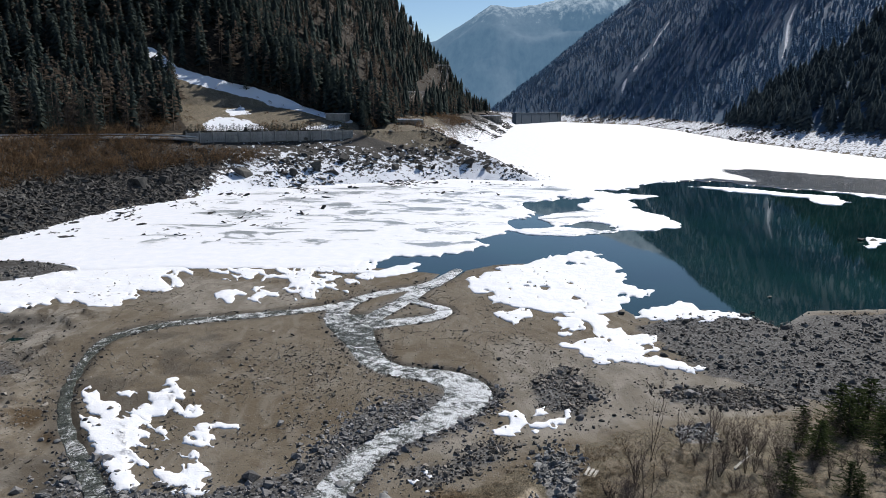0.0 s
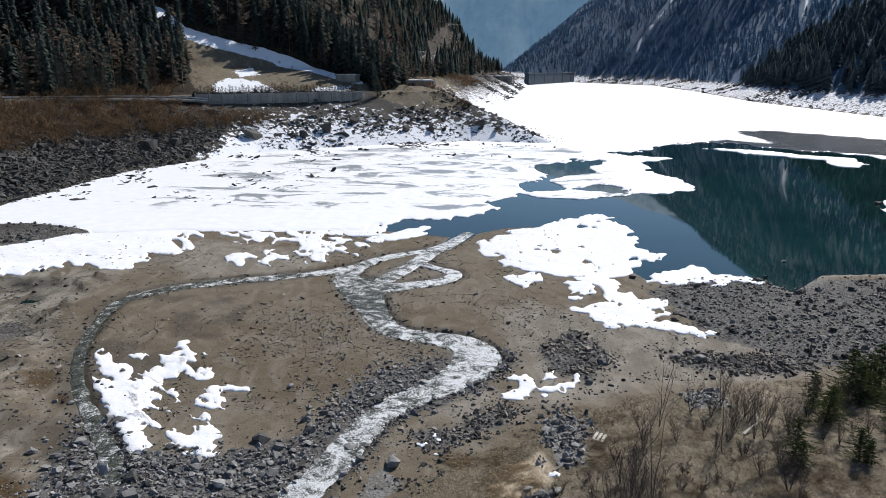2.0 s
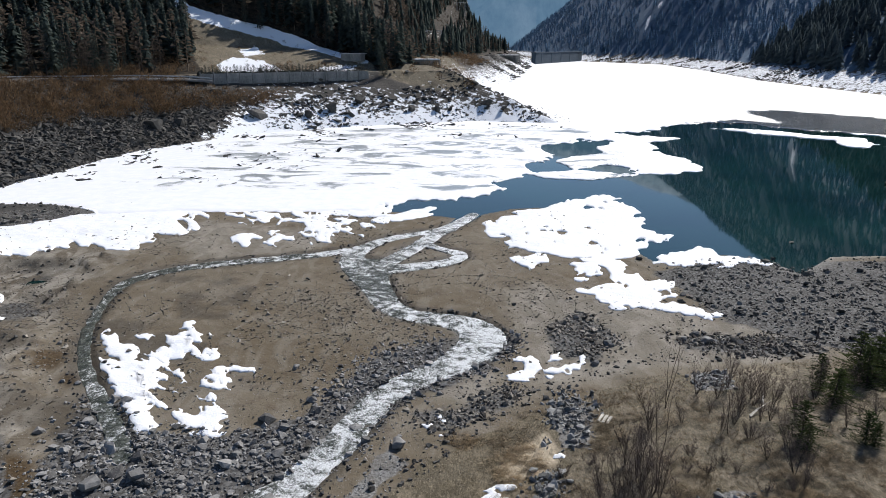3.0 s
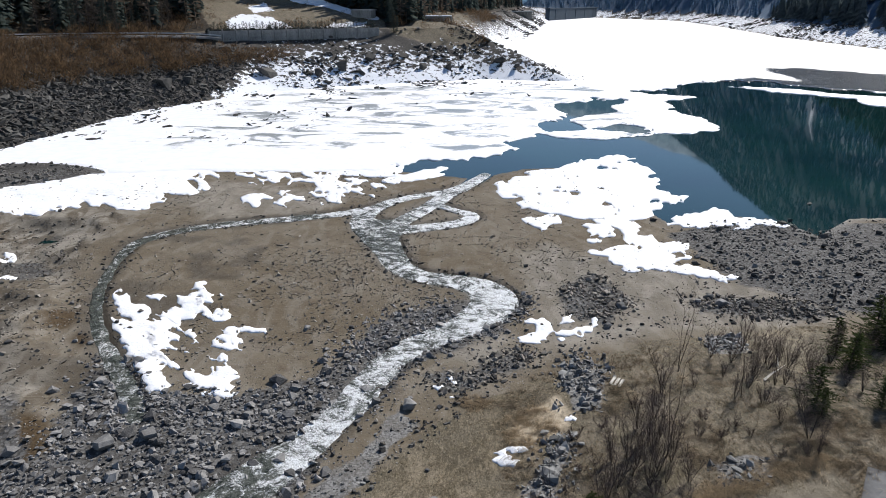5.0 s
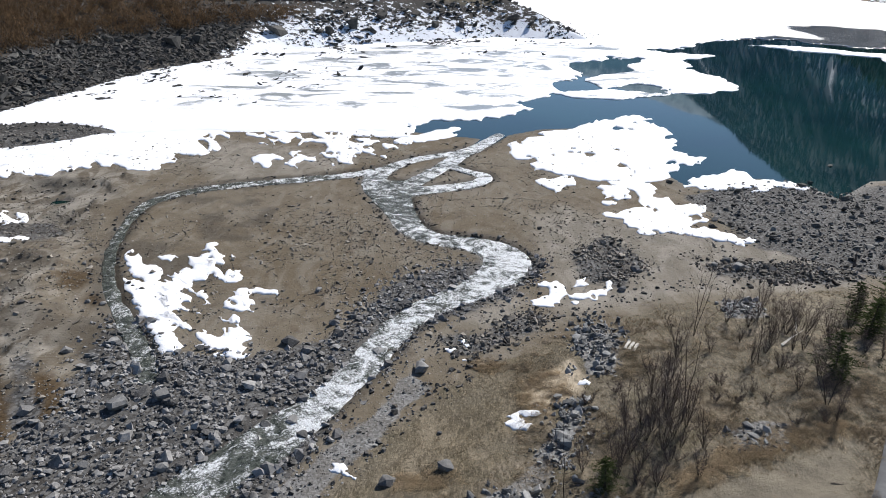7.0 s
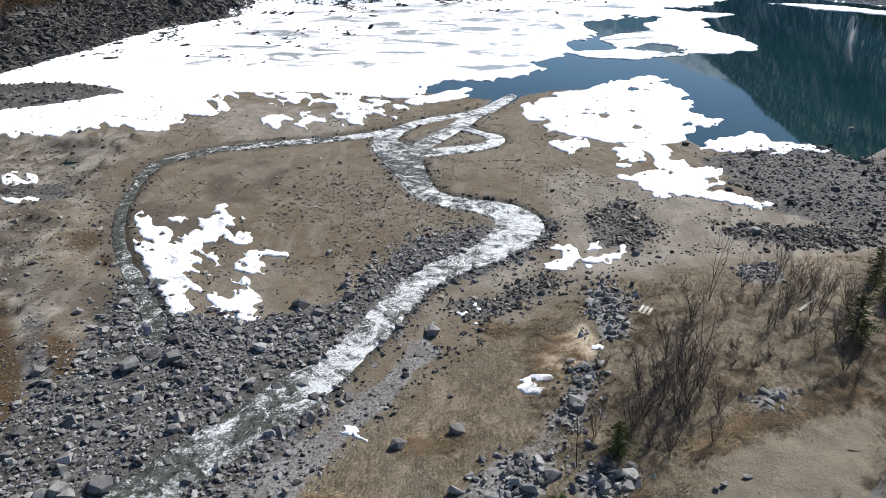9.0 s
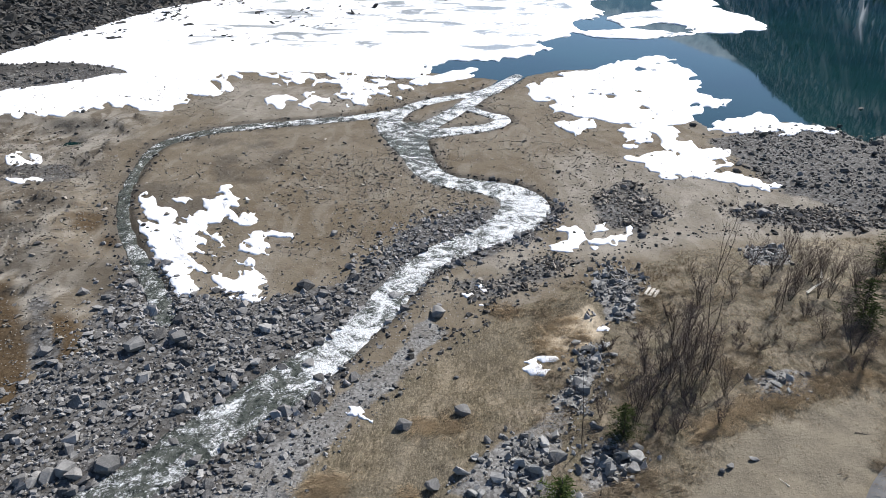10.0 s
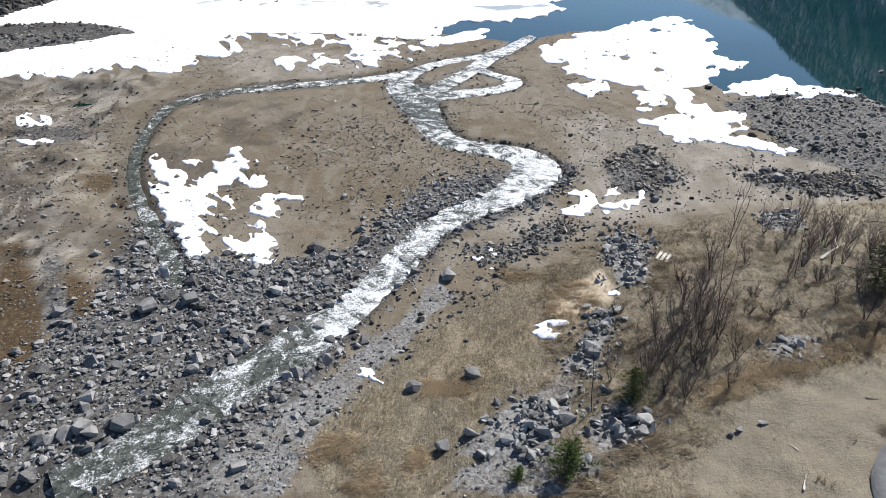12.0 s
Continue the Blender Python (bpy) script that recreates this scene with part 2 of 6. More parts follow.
# blue haze of the distance is mixed into the next two needle colours
HAZE_SPRUCE = needle_material("spruce_needles_far_haze", (0.115, 0.2, 0.31), (0.155, 0.25, 0.37), thin=0.5)
SPUR_SPRUCE = needle_material("spruce_needles_spur_haze", (0.065, 0.088, 0.1), (0.1, 0.13, 0.142), thin=0.4)
LARCH = needle_material("bare_larch_twigs", (0.09, 0.075, 0.062), (0.18, 0.145, 0.115), thin=0.25)
FIR = needle_material("young_fir_needles", (0.032, 0.047, 0.02), (0.082, 0.10, 0.04), False, 0.4)
BARK = two_tone("bark", (0.035, 0.028, 0.024), (0.09, 0.075, 0.064), 3.0)
TWIG = two_tone("bare_twigs", (0.06, 0.044, 0.039), (0.14, 0.108, 0.097), 2.0)
SCRUB = needle_material("brown_scrub", (0.065, 0.046, 0.032), (0.25, 0.165, 0.095), thin=0.35)
LONG_STRAW = needle_material("long_dead_grass", (0.27, 0.205, 0.13), (0.55, 0.44, 0.3), thin=0.4)
STRAW = needle_material("dry_grass_blades", (0.10, 0.078, 0.052), (0.46, 0.375, 0.27), thin=0.45)
CONCRETE = two_tone("weathered_concrete", (0.15, 0.155, 0.153), (0.29, 0.29, 0.28), 0.5, stretch=(1, 1, 0.3))
# the far dam's blue-grey haze is put into its concrete colour
DAM_CONCRETE = two_tone("hazed_dam_concrete", (0.04, 0.06, 0.085), (0.052, 0.076, 0.104), 0.1)
PINE = needle_material("light_pine_needles", (0.06, 0.09, 0.03), (0.14, 0.17, 0.06), False, 0.4)
ASPHALT = two_tone("asphalt", (0.13, 0.13, 0.132), (0.19, 0.19, 0.188), 0.6)
STEEL = two_tone("galvanised_steel", (0.30, 0.31, 0.32), (0.45, 0.46, 0.47), 1.0, rough=0.4)
PLANK = two_tone("bleached_wood", (0.42, 0.39, 0.33), (0.66, 0.63, 0.57), 4.0)


# ---------------------------------------------------------------- helpers for shapes


def hash2(ix, iy, seed):
    h = (ix.astype(np.int64) * 374761393 + iy.astype(np.int64) * 668265263 + seed * 974634777) & 0xFFFFFFFF
    h = ((h ^ (h >> 13)) * 1274126177) & 0xFFFFFFFF
    return ((h ^ (h >> 16)) & 0xFFFF) / 65535.0


def vnoise(x, y, seed=0):
    """Smooth value noise, 0 to 1."""
    fx, fy = np.floor(x), np.floor(y)
    u, v = x - fx, y - fy
    u, v = u * u * (3 - 2 * u), v * v * (3 - 2 * v)
    a, b = hash2(fx, fy, seed), hash2(fx + 1, fy, seed)
    c, d = hash2(fx, fy + 1, seed), hash2(fx + 1, fy + 1, seed)
    return (a * (1 - u) + b * u) * (1 - v) + (c * (1 - u) + d * u) * v


def fbm(x, y, scale, octaves=4, seed=0, gain=0.5):
    """Layered noise about -1 to 1; scale in metres."""
    out, amp, tot = np.zeros_like(x), 1.0, 0.0
    for k in range(octaves):
        out += amp * (vnoise(x / scale + 17.3 * k, y / scale - 9.1 * k, seed + k) * 2 - 1)
        tot, amp, scale = tot + amp, amp * gain, scale / 2
    return out / tot


def line_dist(x, y, pts):
    """Distance to an open line of points, and how far along it the nearest place lies (0 to 1)."""
    best, along = np.full(x.shape, 1e9), np.zeros(x.shape)
    for k, ((ax, ay), (bx, by)) in enumerate(zip(pts, pts[1:])):
        dx, dy = bx - ax, by - ay
        s = np.clip(((x - ax) * dx + (y - ay) * dy) / (dx * dx + dy * dy + 1e-9), 0, 1)
        d = np.hypot(x - ax - s * dx, y - ay - s * dy)
        near = d < best
        best, along = np.where(near, d, best), np.where(near, (k + s) / (len(pts) - 1), along)
    return best, along


def inside(x, y, pts):
    hit = np.zeros(x.shape, bool)
    for (ax, ay), (bx, by) in zip(pts, pts[1:] + pts[:1]):
        if ay != by:
            hit ^= ((ay > y) != (by > y)) & (x < (bx - ax) * (y - ay) / (by - ay) + ax)
    return hit


def area(x, y, pts):
    """Signed distance to the edge of a closed outline, positive inside."""
    d, _ = line_dist(x, y, pts + pts[:1])
    return np.where(inside(x, y, pts), d, -d)


def ease(v, lo, hi):
    s = np.clip((v - lo) / (hi - lo), 0, 1)
    return s * s * (3 - 2 * s)


def rounded(pts, times=2):
    """Cuts the corners of an open line; further numbers of a point, such as a width, go along."""
    for _ in range(times):
        out = [pts[0]]
        for a, b in zip(pts, pts[1:]):
            out += [tuple(p * 0.75 + q * 0.25 for p, q in zip(a, b)), tuple(p * 0.25 + q * 0.75 for p, q in zip(a, b))]
        pts = out + [pts[-1]]
    return pts


# ---------------------------------------------------------------- the plan
# water level is z = 0; the valley runs along y
DELTA_SHORE = [(-400, 40), (-130, 70)] + [(-78.1, 85.2), (-64.4, 97.9), (-38.7, 101.6), (-12.4, 103.2), (-7.1, 100.4), (0.5, 98.1), (8.4, 104.6), (15.6, 105.7), (20.2, 93.8), (21.5, 82.6), (22.9, 77.5), (32.1, 81.1), (36.4, 78.2), (37.7, 74.0), (44.3, 80.7), (54.4, 81.7), (75.1, 79.2)] + [(150, 105), (230, 130), (500, 150)]
LEFT_SHORE = [(-330, -300), (-150, -60), (-105, 50)] + [(-80.5, 97.4), (-79.1, 121.2), (-77.2, 136.1), (-75.9, 157.6), (-64.3, 180.3), (-53.7, 195.7), (-39.9, 207.8), (-23.9, 216.6), (2.8, 230.3), (32.2, 225.3), (25.9, 277.4), (4.8, 402.1), (33.6, 491.0), (95.3, 937.8)] + [(110, 1000), (60, 1300), (20, 2000), (-100, 4400)]
RIGHT_SHORE = [(200, 4400), (120, 2000), (150, 1400)] + [(185.8, 1132.0), (264.1, 954.2), (245.0, 734.5), (214.7, 516.9), (215.1, 432.8), (216.0, 340.2)] + [(222, 250), (205, 170), (180, 125), (400, 60)]
BENCH = [(-14.7, 17.3), (-8.3, 25.3), (-5.3, 29.5), (-2.8, 33.5), (0.2, 37.8), (5.7, 44.3), (14.3, 49.7), (27.8, 52.2), (54.1, 54.9)]
# running water: x, y, half width, share of white for riffles and painted glints
MAIN_STREAM = rounded([(-18.6, 19.4, 1.0, 0.4), (-17.2, 20.8, 1.0, 0.4), (-15.6, 22.4, 1.05, 0.42), (-14.4, 24.1, 1.1, 0.42), (-13.7, 25.8, 1.2, 0.42), (-12.5, 27.6, 1.3, 0.42), (-11.3, 29.2, 1.3, 0.42), (-10.1, 31.3, 1.25, 0.55), (-8.9, 33.3, 1.0, 0.75), (-8.2, 35.0, 0.85, 0.8), (-7.1, 37.2, 0.85, 0.75), (-5.5, 43.1, 0.95, 0.65), (-3.4, 46.1, 1.0, 0.7), (-0.8, 48.5, 1.2, 0.78), (1.5, 51.3, 1.7, 0.82), (2.5, 54.6, 1.7, 0.82), (1.0, 57.4, 1.5, 0.8), (-1.8, 58.5, 1.2, 0.65), (-4.6, 59.1, 1.05, 0.75), (-6.6, 61.7, 1.1, 0.6), (-8.0, 65.6, 1.15, 0.4), (-9.2, 69.5, 1.7, 0.42), (-10.5, 73.2, 2.0, 0.45), (-9.9, 75.2, 1.2, 0.4)])
SIDE_STREAM = rounded([(-11.9, 80.7, 0.9, 0.7), (-14.5, 78.7, 0.8, 0.65), (-17.5, 77.4, 0.8, 0.6), (-20.5, 76.1, 0.8, 0.6), (-23.4, 75.1, 0.8, 0.6), (-26.3, 74.1, 0.8, 0.55), (-29.0, 72.9, 0.75, 0.55), (-31.4, 71.2, 0.7, 0.5), (-33.3, 69.0, 0.7, 0.45), (-34.2, 66.4, 0.4, 0.4), (-33.6, 62.1, 0.28, 0.3), (-32.2, 56.8, 0.2, 0.25), (-30.4, 52.0, 0.2, 0.25), (-27.6, 47.0, 0.2, 0.25), (-24.2, 42.4, 0.3, 0.5), (-21.3, 38.6, 0.5, 0.5), (-19.3, 35.5, 0.35, 0.4)])
TOP_STREAM = rounded([(2.2, 100.6, 0.55, 0.71), (0.2, 95.3, 0.85, 0.76), (-1.9, 91.0, 0.75, 0.81), (-6.1, 87.7, 0.75, 0.81), (-9.4, 84.9, 0.75, 0.76), (-11.6, 80.7, 0.85, 0.71), (-12.4, 76.6, 1.15, 0.66), (-11.0, 72.1, 1.25, 0.56)])
MOUTH_ARM = rounded([(-0.7, 92.0, 0.5, 0.76), (-3.1, 87.7, 0.7, 0.81), (-4.3, 83.8, 1.0, 0.81), (-5.9, 80.2, 0.9, 0.76), (-7.2, 76.8, 0.9, 0.61), (-8.5, 74.2, 1.1, 0.56)])
MOUTH_FAN = rounded([(-4.4, 84.1, 0.5, 0.76), (-2.0, 80.6, 0.5, 0.76), (0.4, 79.2, 0.6, 0.86), (0.3, 77.1, 0.6, 0.86), (-2.1, 74.9, 1.0, 0.81), (-5.1, 73.7, 1.0, 0.71), (-7.7, 72.5, 1.2, 0.56)])
STREAMS = [MAIN_STREAM, SIDE_STREAM, TOP_STREAM, MOUTH_ARM, MOUTH_FAN]


def water_reach(x, y):
    """How far inside the nearest running water a place lies (negative outside), and how white that water is."""
    best, white = np.full(x.shape, -1e9), np.zeros(x.shape)
    for pts in STREAMS:
        d, s = line_dist(x, y, [p[:2] for p in pts])
        at = np.linspace(0, 1, len(pts))
        f = np.interp(s, at, [p[2] for p in pts]) - d
        more = f > best
        best, white = np.where(more, f, best), np.where(more, np.interp(s, at, [p[3] for p in pts]), white)
    return best, white


LEFT_LAND = LEFT_SHORE + [(-4500, 4400), (-4500, -300)]
RIGHT_LAND = RIGHT_SHORE + [(4500, 60), (4500, 4400)]
DELTA_LAND = DELTA_SHORE + [(4000, 150), (4000, -4000), (-4000, -4000), (-4000, 40)]
HILL = BENCH + [(400, 40), (400, -400), (-10, -400), (-10, 0)]


WALL_LINE = [(-77.5, 210.7), (-68.0, 218.4), (-56.2, 227.6), (-42.9, 235.8), (-31.6, 244.5)]
TERRACE = [(a - 0.6, b + 0.9) for a, b in WALL_LINE] + [(a - 6.0, b + 14.0) for a, b in WALL_LINE[::-1]]


def left_bank(d, x, y):
    n = fbm(x, y, 60, 4, 3)
    low = np.where(d < 0, 0.18 * d, np.minimum(0.47 * d, 15.0))
    top = ease(d, 32, 48)
    return low + top * (0.3 * np.clip(d - 38, 0, 30) + (0.86 + 0.30 * ease(y, 330, 470)) * np.clip(d - 66, 0, 2500)) * (1 + 0.16 * n) * (d > 32) + np.where(d > 0, 0.8 * fbm(x, y, 9, 3, 5) * ease(d, 0, 10) * (1 - ease(d, 29, 33)), 0)


def right_bank(d, x, y):
    n = fbm(x, y, 180, 4, 9)
    low = np.where(d < 0, 0.18 * d, np.minimum(0.33 * d, 9))
    return low + 0.74 * np.clip(d - 28, 0, 3000) * (1 + 0.07 * n)


def even_flats(d):
    return np.where(d < 0, 0.10 * d, 0.035 * np.minimum(d, 12) + 0.010 * np.clip(d - 12, 0, 80))


def flats(d, x, y, calm):
    return even_flats(d) + np.where(d > 0, (0.16 * fbm(x, y, 9, 4, 21) + 0.10 * fbm(x, y, 2.2, 3, 23)) * ease(d, 0, 4), 0) * calm


LEFT_SILT = [(-74.2, 82.5), (-52.8, 80.3), (-37.1, 78.0), (-38.2, 71.7), (-36.5, 61.7), (-33.9, 53.8), (-29.3, 44.9), (-24.2, 37.6), (-23.8, 32.8), (-30.4, 28.3)]
ISLAND = [(-81.0, 98.1), (-67.9, 103.4), (-62.1, 103.9), (-57.5, 101.8), (-53.5, 98.6), (-54.1, 95.5), (-57.3, 94.1), (-58.1, 91.5), (-69.0, 82.8)]


def terraces(x, y):
    """Low cut banks in the silt: the level in steps, and where the cut itself lies."""
    level = fbm(x, y * 1.3, 11, 3, 27) * 3.5
    part_way = level - np.floor(level)
    return np.floor(level) + ease(part_way, 0.0, 0.22), (1 - ease(np.abs(part_way - 0.12), 0.05, 0.2)) * ease(area(x, y, LEFT_SILT), 0, 4)


def height(x, y):
    """The ground's height at every place of the valley."""
    dl, dr, dd = area(x, y, LEFT_LAND), area(x, y, RIGHT_LAND), area(x, y, DELTA_LAND)
    reach, _ = water_reach(x, y)
    calm = 0.25 + 0.75 * (1 - ease(reach, -4.0, -0.8))
    z = np.maximum(np.maximum(left_bank(dl, x, y), right_bank(dr, x, y)), flats(dd, x, y, calm))
    hill = np.clip(area(x, y, HILL), 0, 60)
    z = z + 0.55 * ease(hill, 0, 5) + 0.13 * np.clip(hill - 3, 0, 14) + (0.17 * fbm(x, y, 3.0, 3, 31) + 0.05 * fbm(x, y, 0.9, 2, 29)) * ease(hill, 1, 4)
    z = z - 0.38 * ease(reach, -0.9, 0.5)
    steps, _ = terraces(x, y)
    z = z + 0.42 * steps * ease(area(x, y, LEFT_SILT), -1, 4) * ease(dd, 2, 6) * ease(-reach, 0.5, 3.0)
    mound = area(x, y, ISLAND) + 1.2 * fbm(x, y, 5, 3, 25)
    z = np.where(mound > -1.5, np.maximum(z, 0.9 * ease(mound, -1.5, 3.0) - 0.1), z)
    z = np.where(area(x, y, TERRACE) > 0, np.maximum(z, 15.4), z)
    return np.maximum(z, -12.0)


def grid_mesh(name, x, y, z, mat, wrap=False):
    """A sheet of quads over a grid of places."""
    rows, cols = x.shape
    me = bpy.data.meshes.new(name)
    idx = np.arange(rows * cols).reshape(rows, cols)
    if wrap:
        idx = np.concatenate([idx, idx[:, :1]], 1)
    quads = np.stack([idx[:-1, :-1], idx[:-1, 1:], idx[1:, 1:], idx[1:, :-1]], -1).reshape(-1, 4)
    fill(me, np.stack([x, y, z], -1).reshape(-1, 3), quads)
    me.materials.append(mat)
    return me


def fill(me, verts, faces, smooth=True):
    """Puts vertices and equal-sized faces into a mesh."""
    verts, faces = np.asarray(verts, np.float32), np.asarray(faces, np.int32)
    n = faces.shape[1]
    me.vertices.add(len(verts))
    me.vertices.foreach_set("co", verts.ravel())
    me.loops.add(faces.size)
    me.loops.foreach_set("vertex_index", faces.ravel())
    me.polygons.add(len(faces))
    me.polygons.foreach_set("loop_start", np.arange(0, faces.size, n, dtype=np.int32))
    me.polygons.foreach_set("use_smooth", np.full(len(faces), smooth))
    me.update(calc_edges=True)
    me.validate()


def zone(me, name, values):
    at = me.attributes.new(name, "FLOAT", "POINT")
    at.data.foreach_set("value", np.asarray(values, np.float32).ravel())


# ---------------------------------------------------------------- ground
az = np.radians(np.concatenate([np.linspace(-180, -44, 26)[:-1], np.arange(-44, 44, 0.19), np.linspace(44, 180, 26)[:-1]]))
dip = np.radians(np.concatenate([[89.99], np.linspace(88, 58, 8)[:-1], np.arange(58, 5.0, -0.17)]))
rad = np.concatenate([24.0 / np.tan(dip), np.geomspace(24.0 / math.tan(radians(4.95)), 4300, 120)])
rad = np.unique(np.concatenate([rad, np.arange(206, 302, 1.0)]))
A, R = np.meshgrid(az, rad)
GX, GY = R * np.sin(A), R * np.cos(A)
GZ = height(GX, GY)
ground_me = grid_mesh("ground", GX, GY, GZ, GROUND, wrap=True)
ground = tagged(new("ground", ground_me), "brown silt and gravel lake bed rising into wooded slopes", "ground", kind="structure")
DL, DR, DD, DH = (area(GX, GY, p) for p in (LEFT_LAND, RIGHT_LAND, DELTA_LAND, HILL))
GRAVEL_FIELDS = [
    [(-26.2, 18.9), (-26.4, 25.4), (-23.1, 27.3), (-23.7, 30.0), (-22.5, 32.1), (-24.3, 37.3), (-24.6, 42.5), (-20.0, 38.4), (-14.5, 38.2), (-10.0, 40.6), (-6.0, 50.4), (-0.0, 54.0), (4.9, 54.4), (2.5, 48.2), (-3.6, 42.7), (-7.8, 33.4), (-8.7, 26.9), (-9.5, 20.4)],
    [(-12.7, 57.8), (-1.8, 53.9), (-1.2, 47.0), (-5.3, 44.1), (-9.3, 40.7), (-13.6, 46.0)],
    [(21.2, 73.8), (31.1, 78.4), (54.7, 79.0), (72.0, 69.2), (48.2, 44.7), (29.1, 54.0), (23.8, 58.9), (22.6, 66.4)],
    [(-12.9, 20.3), (-11.7, 22.6), (-10.1, 25.3), (-8.2, 28.5), (-6.1, 32.7), (-4.0, 36.9), (-3.0, 35.7), (-4.4, 31.3), (-6.6, 27.2), (-7.9, 24.0), (-8.2, 20.4)],
    [(-44.9, 58.2), (-44.6, 61.1), (-40.9, 61.4), (-37.3, 58.0), (-38.2, 55.0), (-41.1, 54.8)],
    ISLAND,
    [(-28.3, 36.7), (-27.4, 37.1), (-23.9, 31.7), (-23.2, 29.3), (-25.2, 31.6)],
    [(18.2, 54.7), (22.0, 56.0), (26.3, 55.1), (29.1, 54.0), (30.1, 52.3), (23.3, 51.5), (18.7, 52.5)],
    [(7.7, 55.8), (11.1, 61.0), (13.4, 55.1), (10.7, 49.8), (7.7, 51.5)],
    [(-2.8, 41.3), (0.1, 42.2), (4.3, 45.3), (3.8, 42.5), (-1.2, 38.7)],
]
GRASS_FIELDS = [[(-6.3, 20.2), (-8.0, 22.6), (-8.0, 25.1), (-6.5, 26.9), (-4.9, 30.6), (-1.1, 36.5), (6.6, 42.5), (13.6, 47.0), (28.2, 50.5), (57.2, 54.3), (30.2, 23.5), (11.7, 14.1), (-5.9, 12.4)]]
HILL_GRAVEL = [[(-1.8, 22.6), (-0.8, 24.0), (0.3, 25.7), (1.8, 26.7), (3.1, 26.3), (2.9, 24.6), (2.2, 23.3), (2.5, 22.5), (1.2, 22.1), (-0.5, 22.3)], [(3.6, 24.9), (5.1, 25.9), (6.1, 24.7), (5.5, 23.3), (3.9, 22.6), (3.5, 23.6)], [(6.5, 42.8), (8.4, 44.1), (8.9, 40.4), (7.7, 35.8), (6.2, 36.2), (6.1, 39.1)], [(12.0, 29.8), (13.6, 30.7), (15.5, 30.3), (14.0, 28.3), (12.0, 27.9)], [(17.1, 47.4), (20.2, 48.3), (19.0, 43.2), (16.2, 43.4)], [(2.6, 28.5), (4.0, 30.7), (4.9, 32.8), (5.6, 32.5), (5.1, 30.7), (3.6, 28.1)], [(2.7, 22.6), (3.9, 22.8), (4.0, 21.9), (3.1, 21.2), (2.5, 21.4)]]
PALE_GRAVEL = [[(-2.4, 20.3), (-1.9, 22.3), (2.5, 22.5), (3.1, 21.2), (2.4, 20.3)], [(1.8, 26.7), (2.9, 29.0), (4.3, 30.7), (4.5, 28.8), (3.1, 26.3)]]
grit = ease(area(GX, GY, GRAVEL_FIELDS[3]) + 0.8 * fbm(GX, GY, 3, 3, 33), -0.8, 0.8)
gravel = np.zeros_like(GX)
for f in GRAVEL_FIELDS[:1] + GRAVEL_FIELDS[2:3] + GRAVEL_FIELDS[4:]:
    gravel = np.maximum(gravel, ease(area(GX, GY, f), -1.5, 1.5))
grass = np.zeros_like(GX)
for f in GRASS_FIELDS:
    grass = np.maximum(grass, ease(area(GX, GY, f), -1.0, 1.0))
for f in HILL_GRAVEL:
    spot = ease(area(GX, GY, f), -0.6, 0.6)
    grass, grit = grass * (1 - spot), np.maximum(grit, spot)
for f in PALE_GRAVEL:
    spot = ease(area(GX, GY, f) + 0.5 * fbm(GX, GY, 2, 3, 51), -0.6, 0.6)
    grass, grit = grass * (1 - 0.8 * spot), np.maximum(grit, 0.85 * spot)
REACH, WHITE = water_reach(GX, GY)
wet = ease(REACH + 0.4 * fbm(GX, GY, 1.5, 3, 49), -1.5, -0.2)
wet = np.maximum(wet, (1 - ease(DD, 0.0, 2.0)) * (DD > -20) * 0.8)
MEADOW = [(-100.1, 260.1), (-91.8, 265.4), (-78.6, 269.9), (-66.6, 272.9), (-54.1, 275.1), (-40.0, 268.8), (-32.1, 263.5), (-31.2, 255.8), (-44.0, 242.2), (-64.7, 232.5), (-81.8, 225.5), (-86.4, 232.1), (-94.3, 249.1), (-97.8, 254.2)]
GULLIES = [[(430.6, 1380.5), (369.5, 1261.2), (324.4, 1179.4), (298.8, 1157.5), (287.0, 1140.3), (275.2, 1099.4)], [(497.1, 1028.7), (465.1, 978.8), (415.2, 874.2), (369.3, 781.5)]]
CHANNEL = [(-107.6, 263.4), (-98.5, 261.1), (-91.4, 264.0), (-82.3, 268.1), (-72.7, 271.6), (-62.2, 272.6), (-53.5, 272.2), (-44.1, 267.6), (-36.9, 265.0)]
CLEAR_SNOW = [[(-80.0, 233.7), (-79.0, 242.6), (-74.9, 248.7), (-68.8, 248.0), (-62.1, 244.8), (-59.2, 239.0), (-71.7, 231.1), (-77.6, 229.6)], [(-78.9, 254.3), (-74.9, 263.1), (-70.9, 257.4), (-75.3, 250.0)], [(-55.1, 239.9), (-48.9, 252.8), (-38.3, 259.8), (-37.2, 243.6)]]
meadow = ease(area(GX, GY, MEADOW), -2, 2)
gully = np.zeros_like(GX)
for g, w in zip(GULLIES, (4.0, 3.5)):
    gully = np.maximum(gully, 1 - ease(line_dist(GX, GY, g)[0], w * 0.4, w))
HEADLAND = [(-28.9, 246.7), (-24.3, 266.2), (-30.5, 443.6), (-10.3, 500.2), (5.3, 453.6), (17.4, 409.1), (2.9, 244.3), (-9.0, 246.6), (-18.8, 244.2)]
headland = ease(area(GX, GY, HEADLAND) + 2.5 * fbm(GX, GY, 12, 3, 57), -2, 2)
grass = np.maximum(grass, np.maximum(meadow, headland))
channel = 1 - ease(line_dist(GX, GY, CHANNEL)[0], 1.0, 3.6)
clear_snow = np.max([ease(area(GX, GY, f), -2.5, 1.5) for f in CLEAR_SNOW], 0)
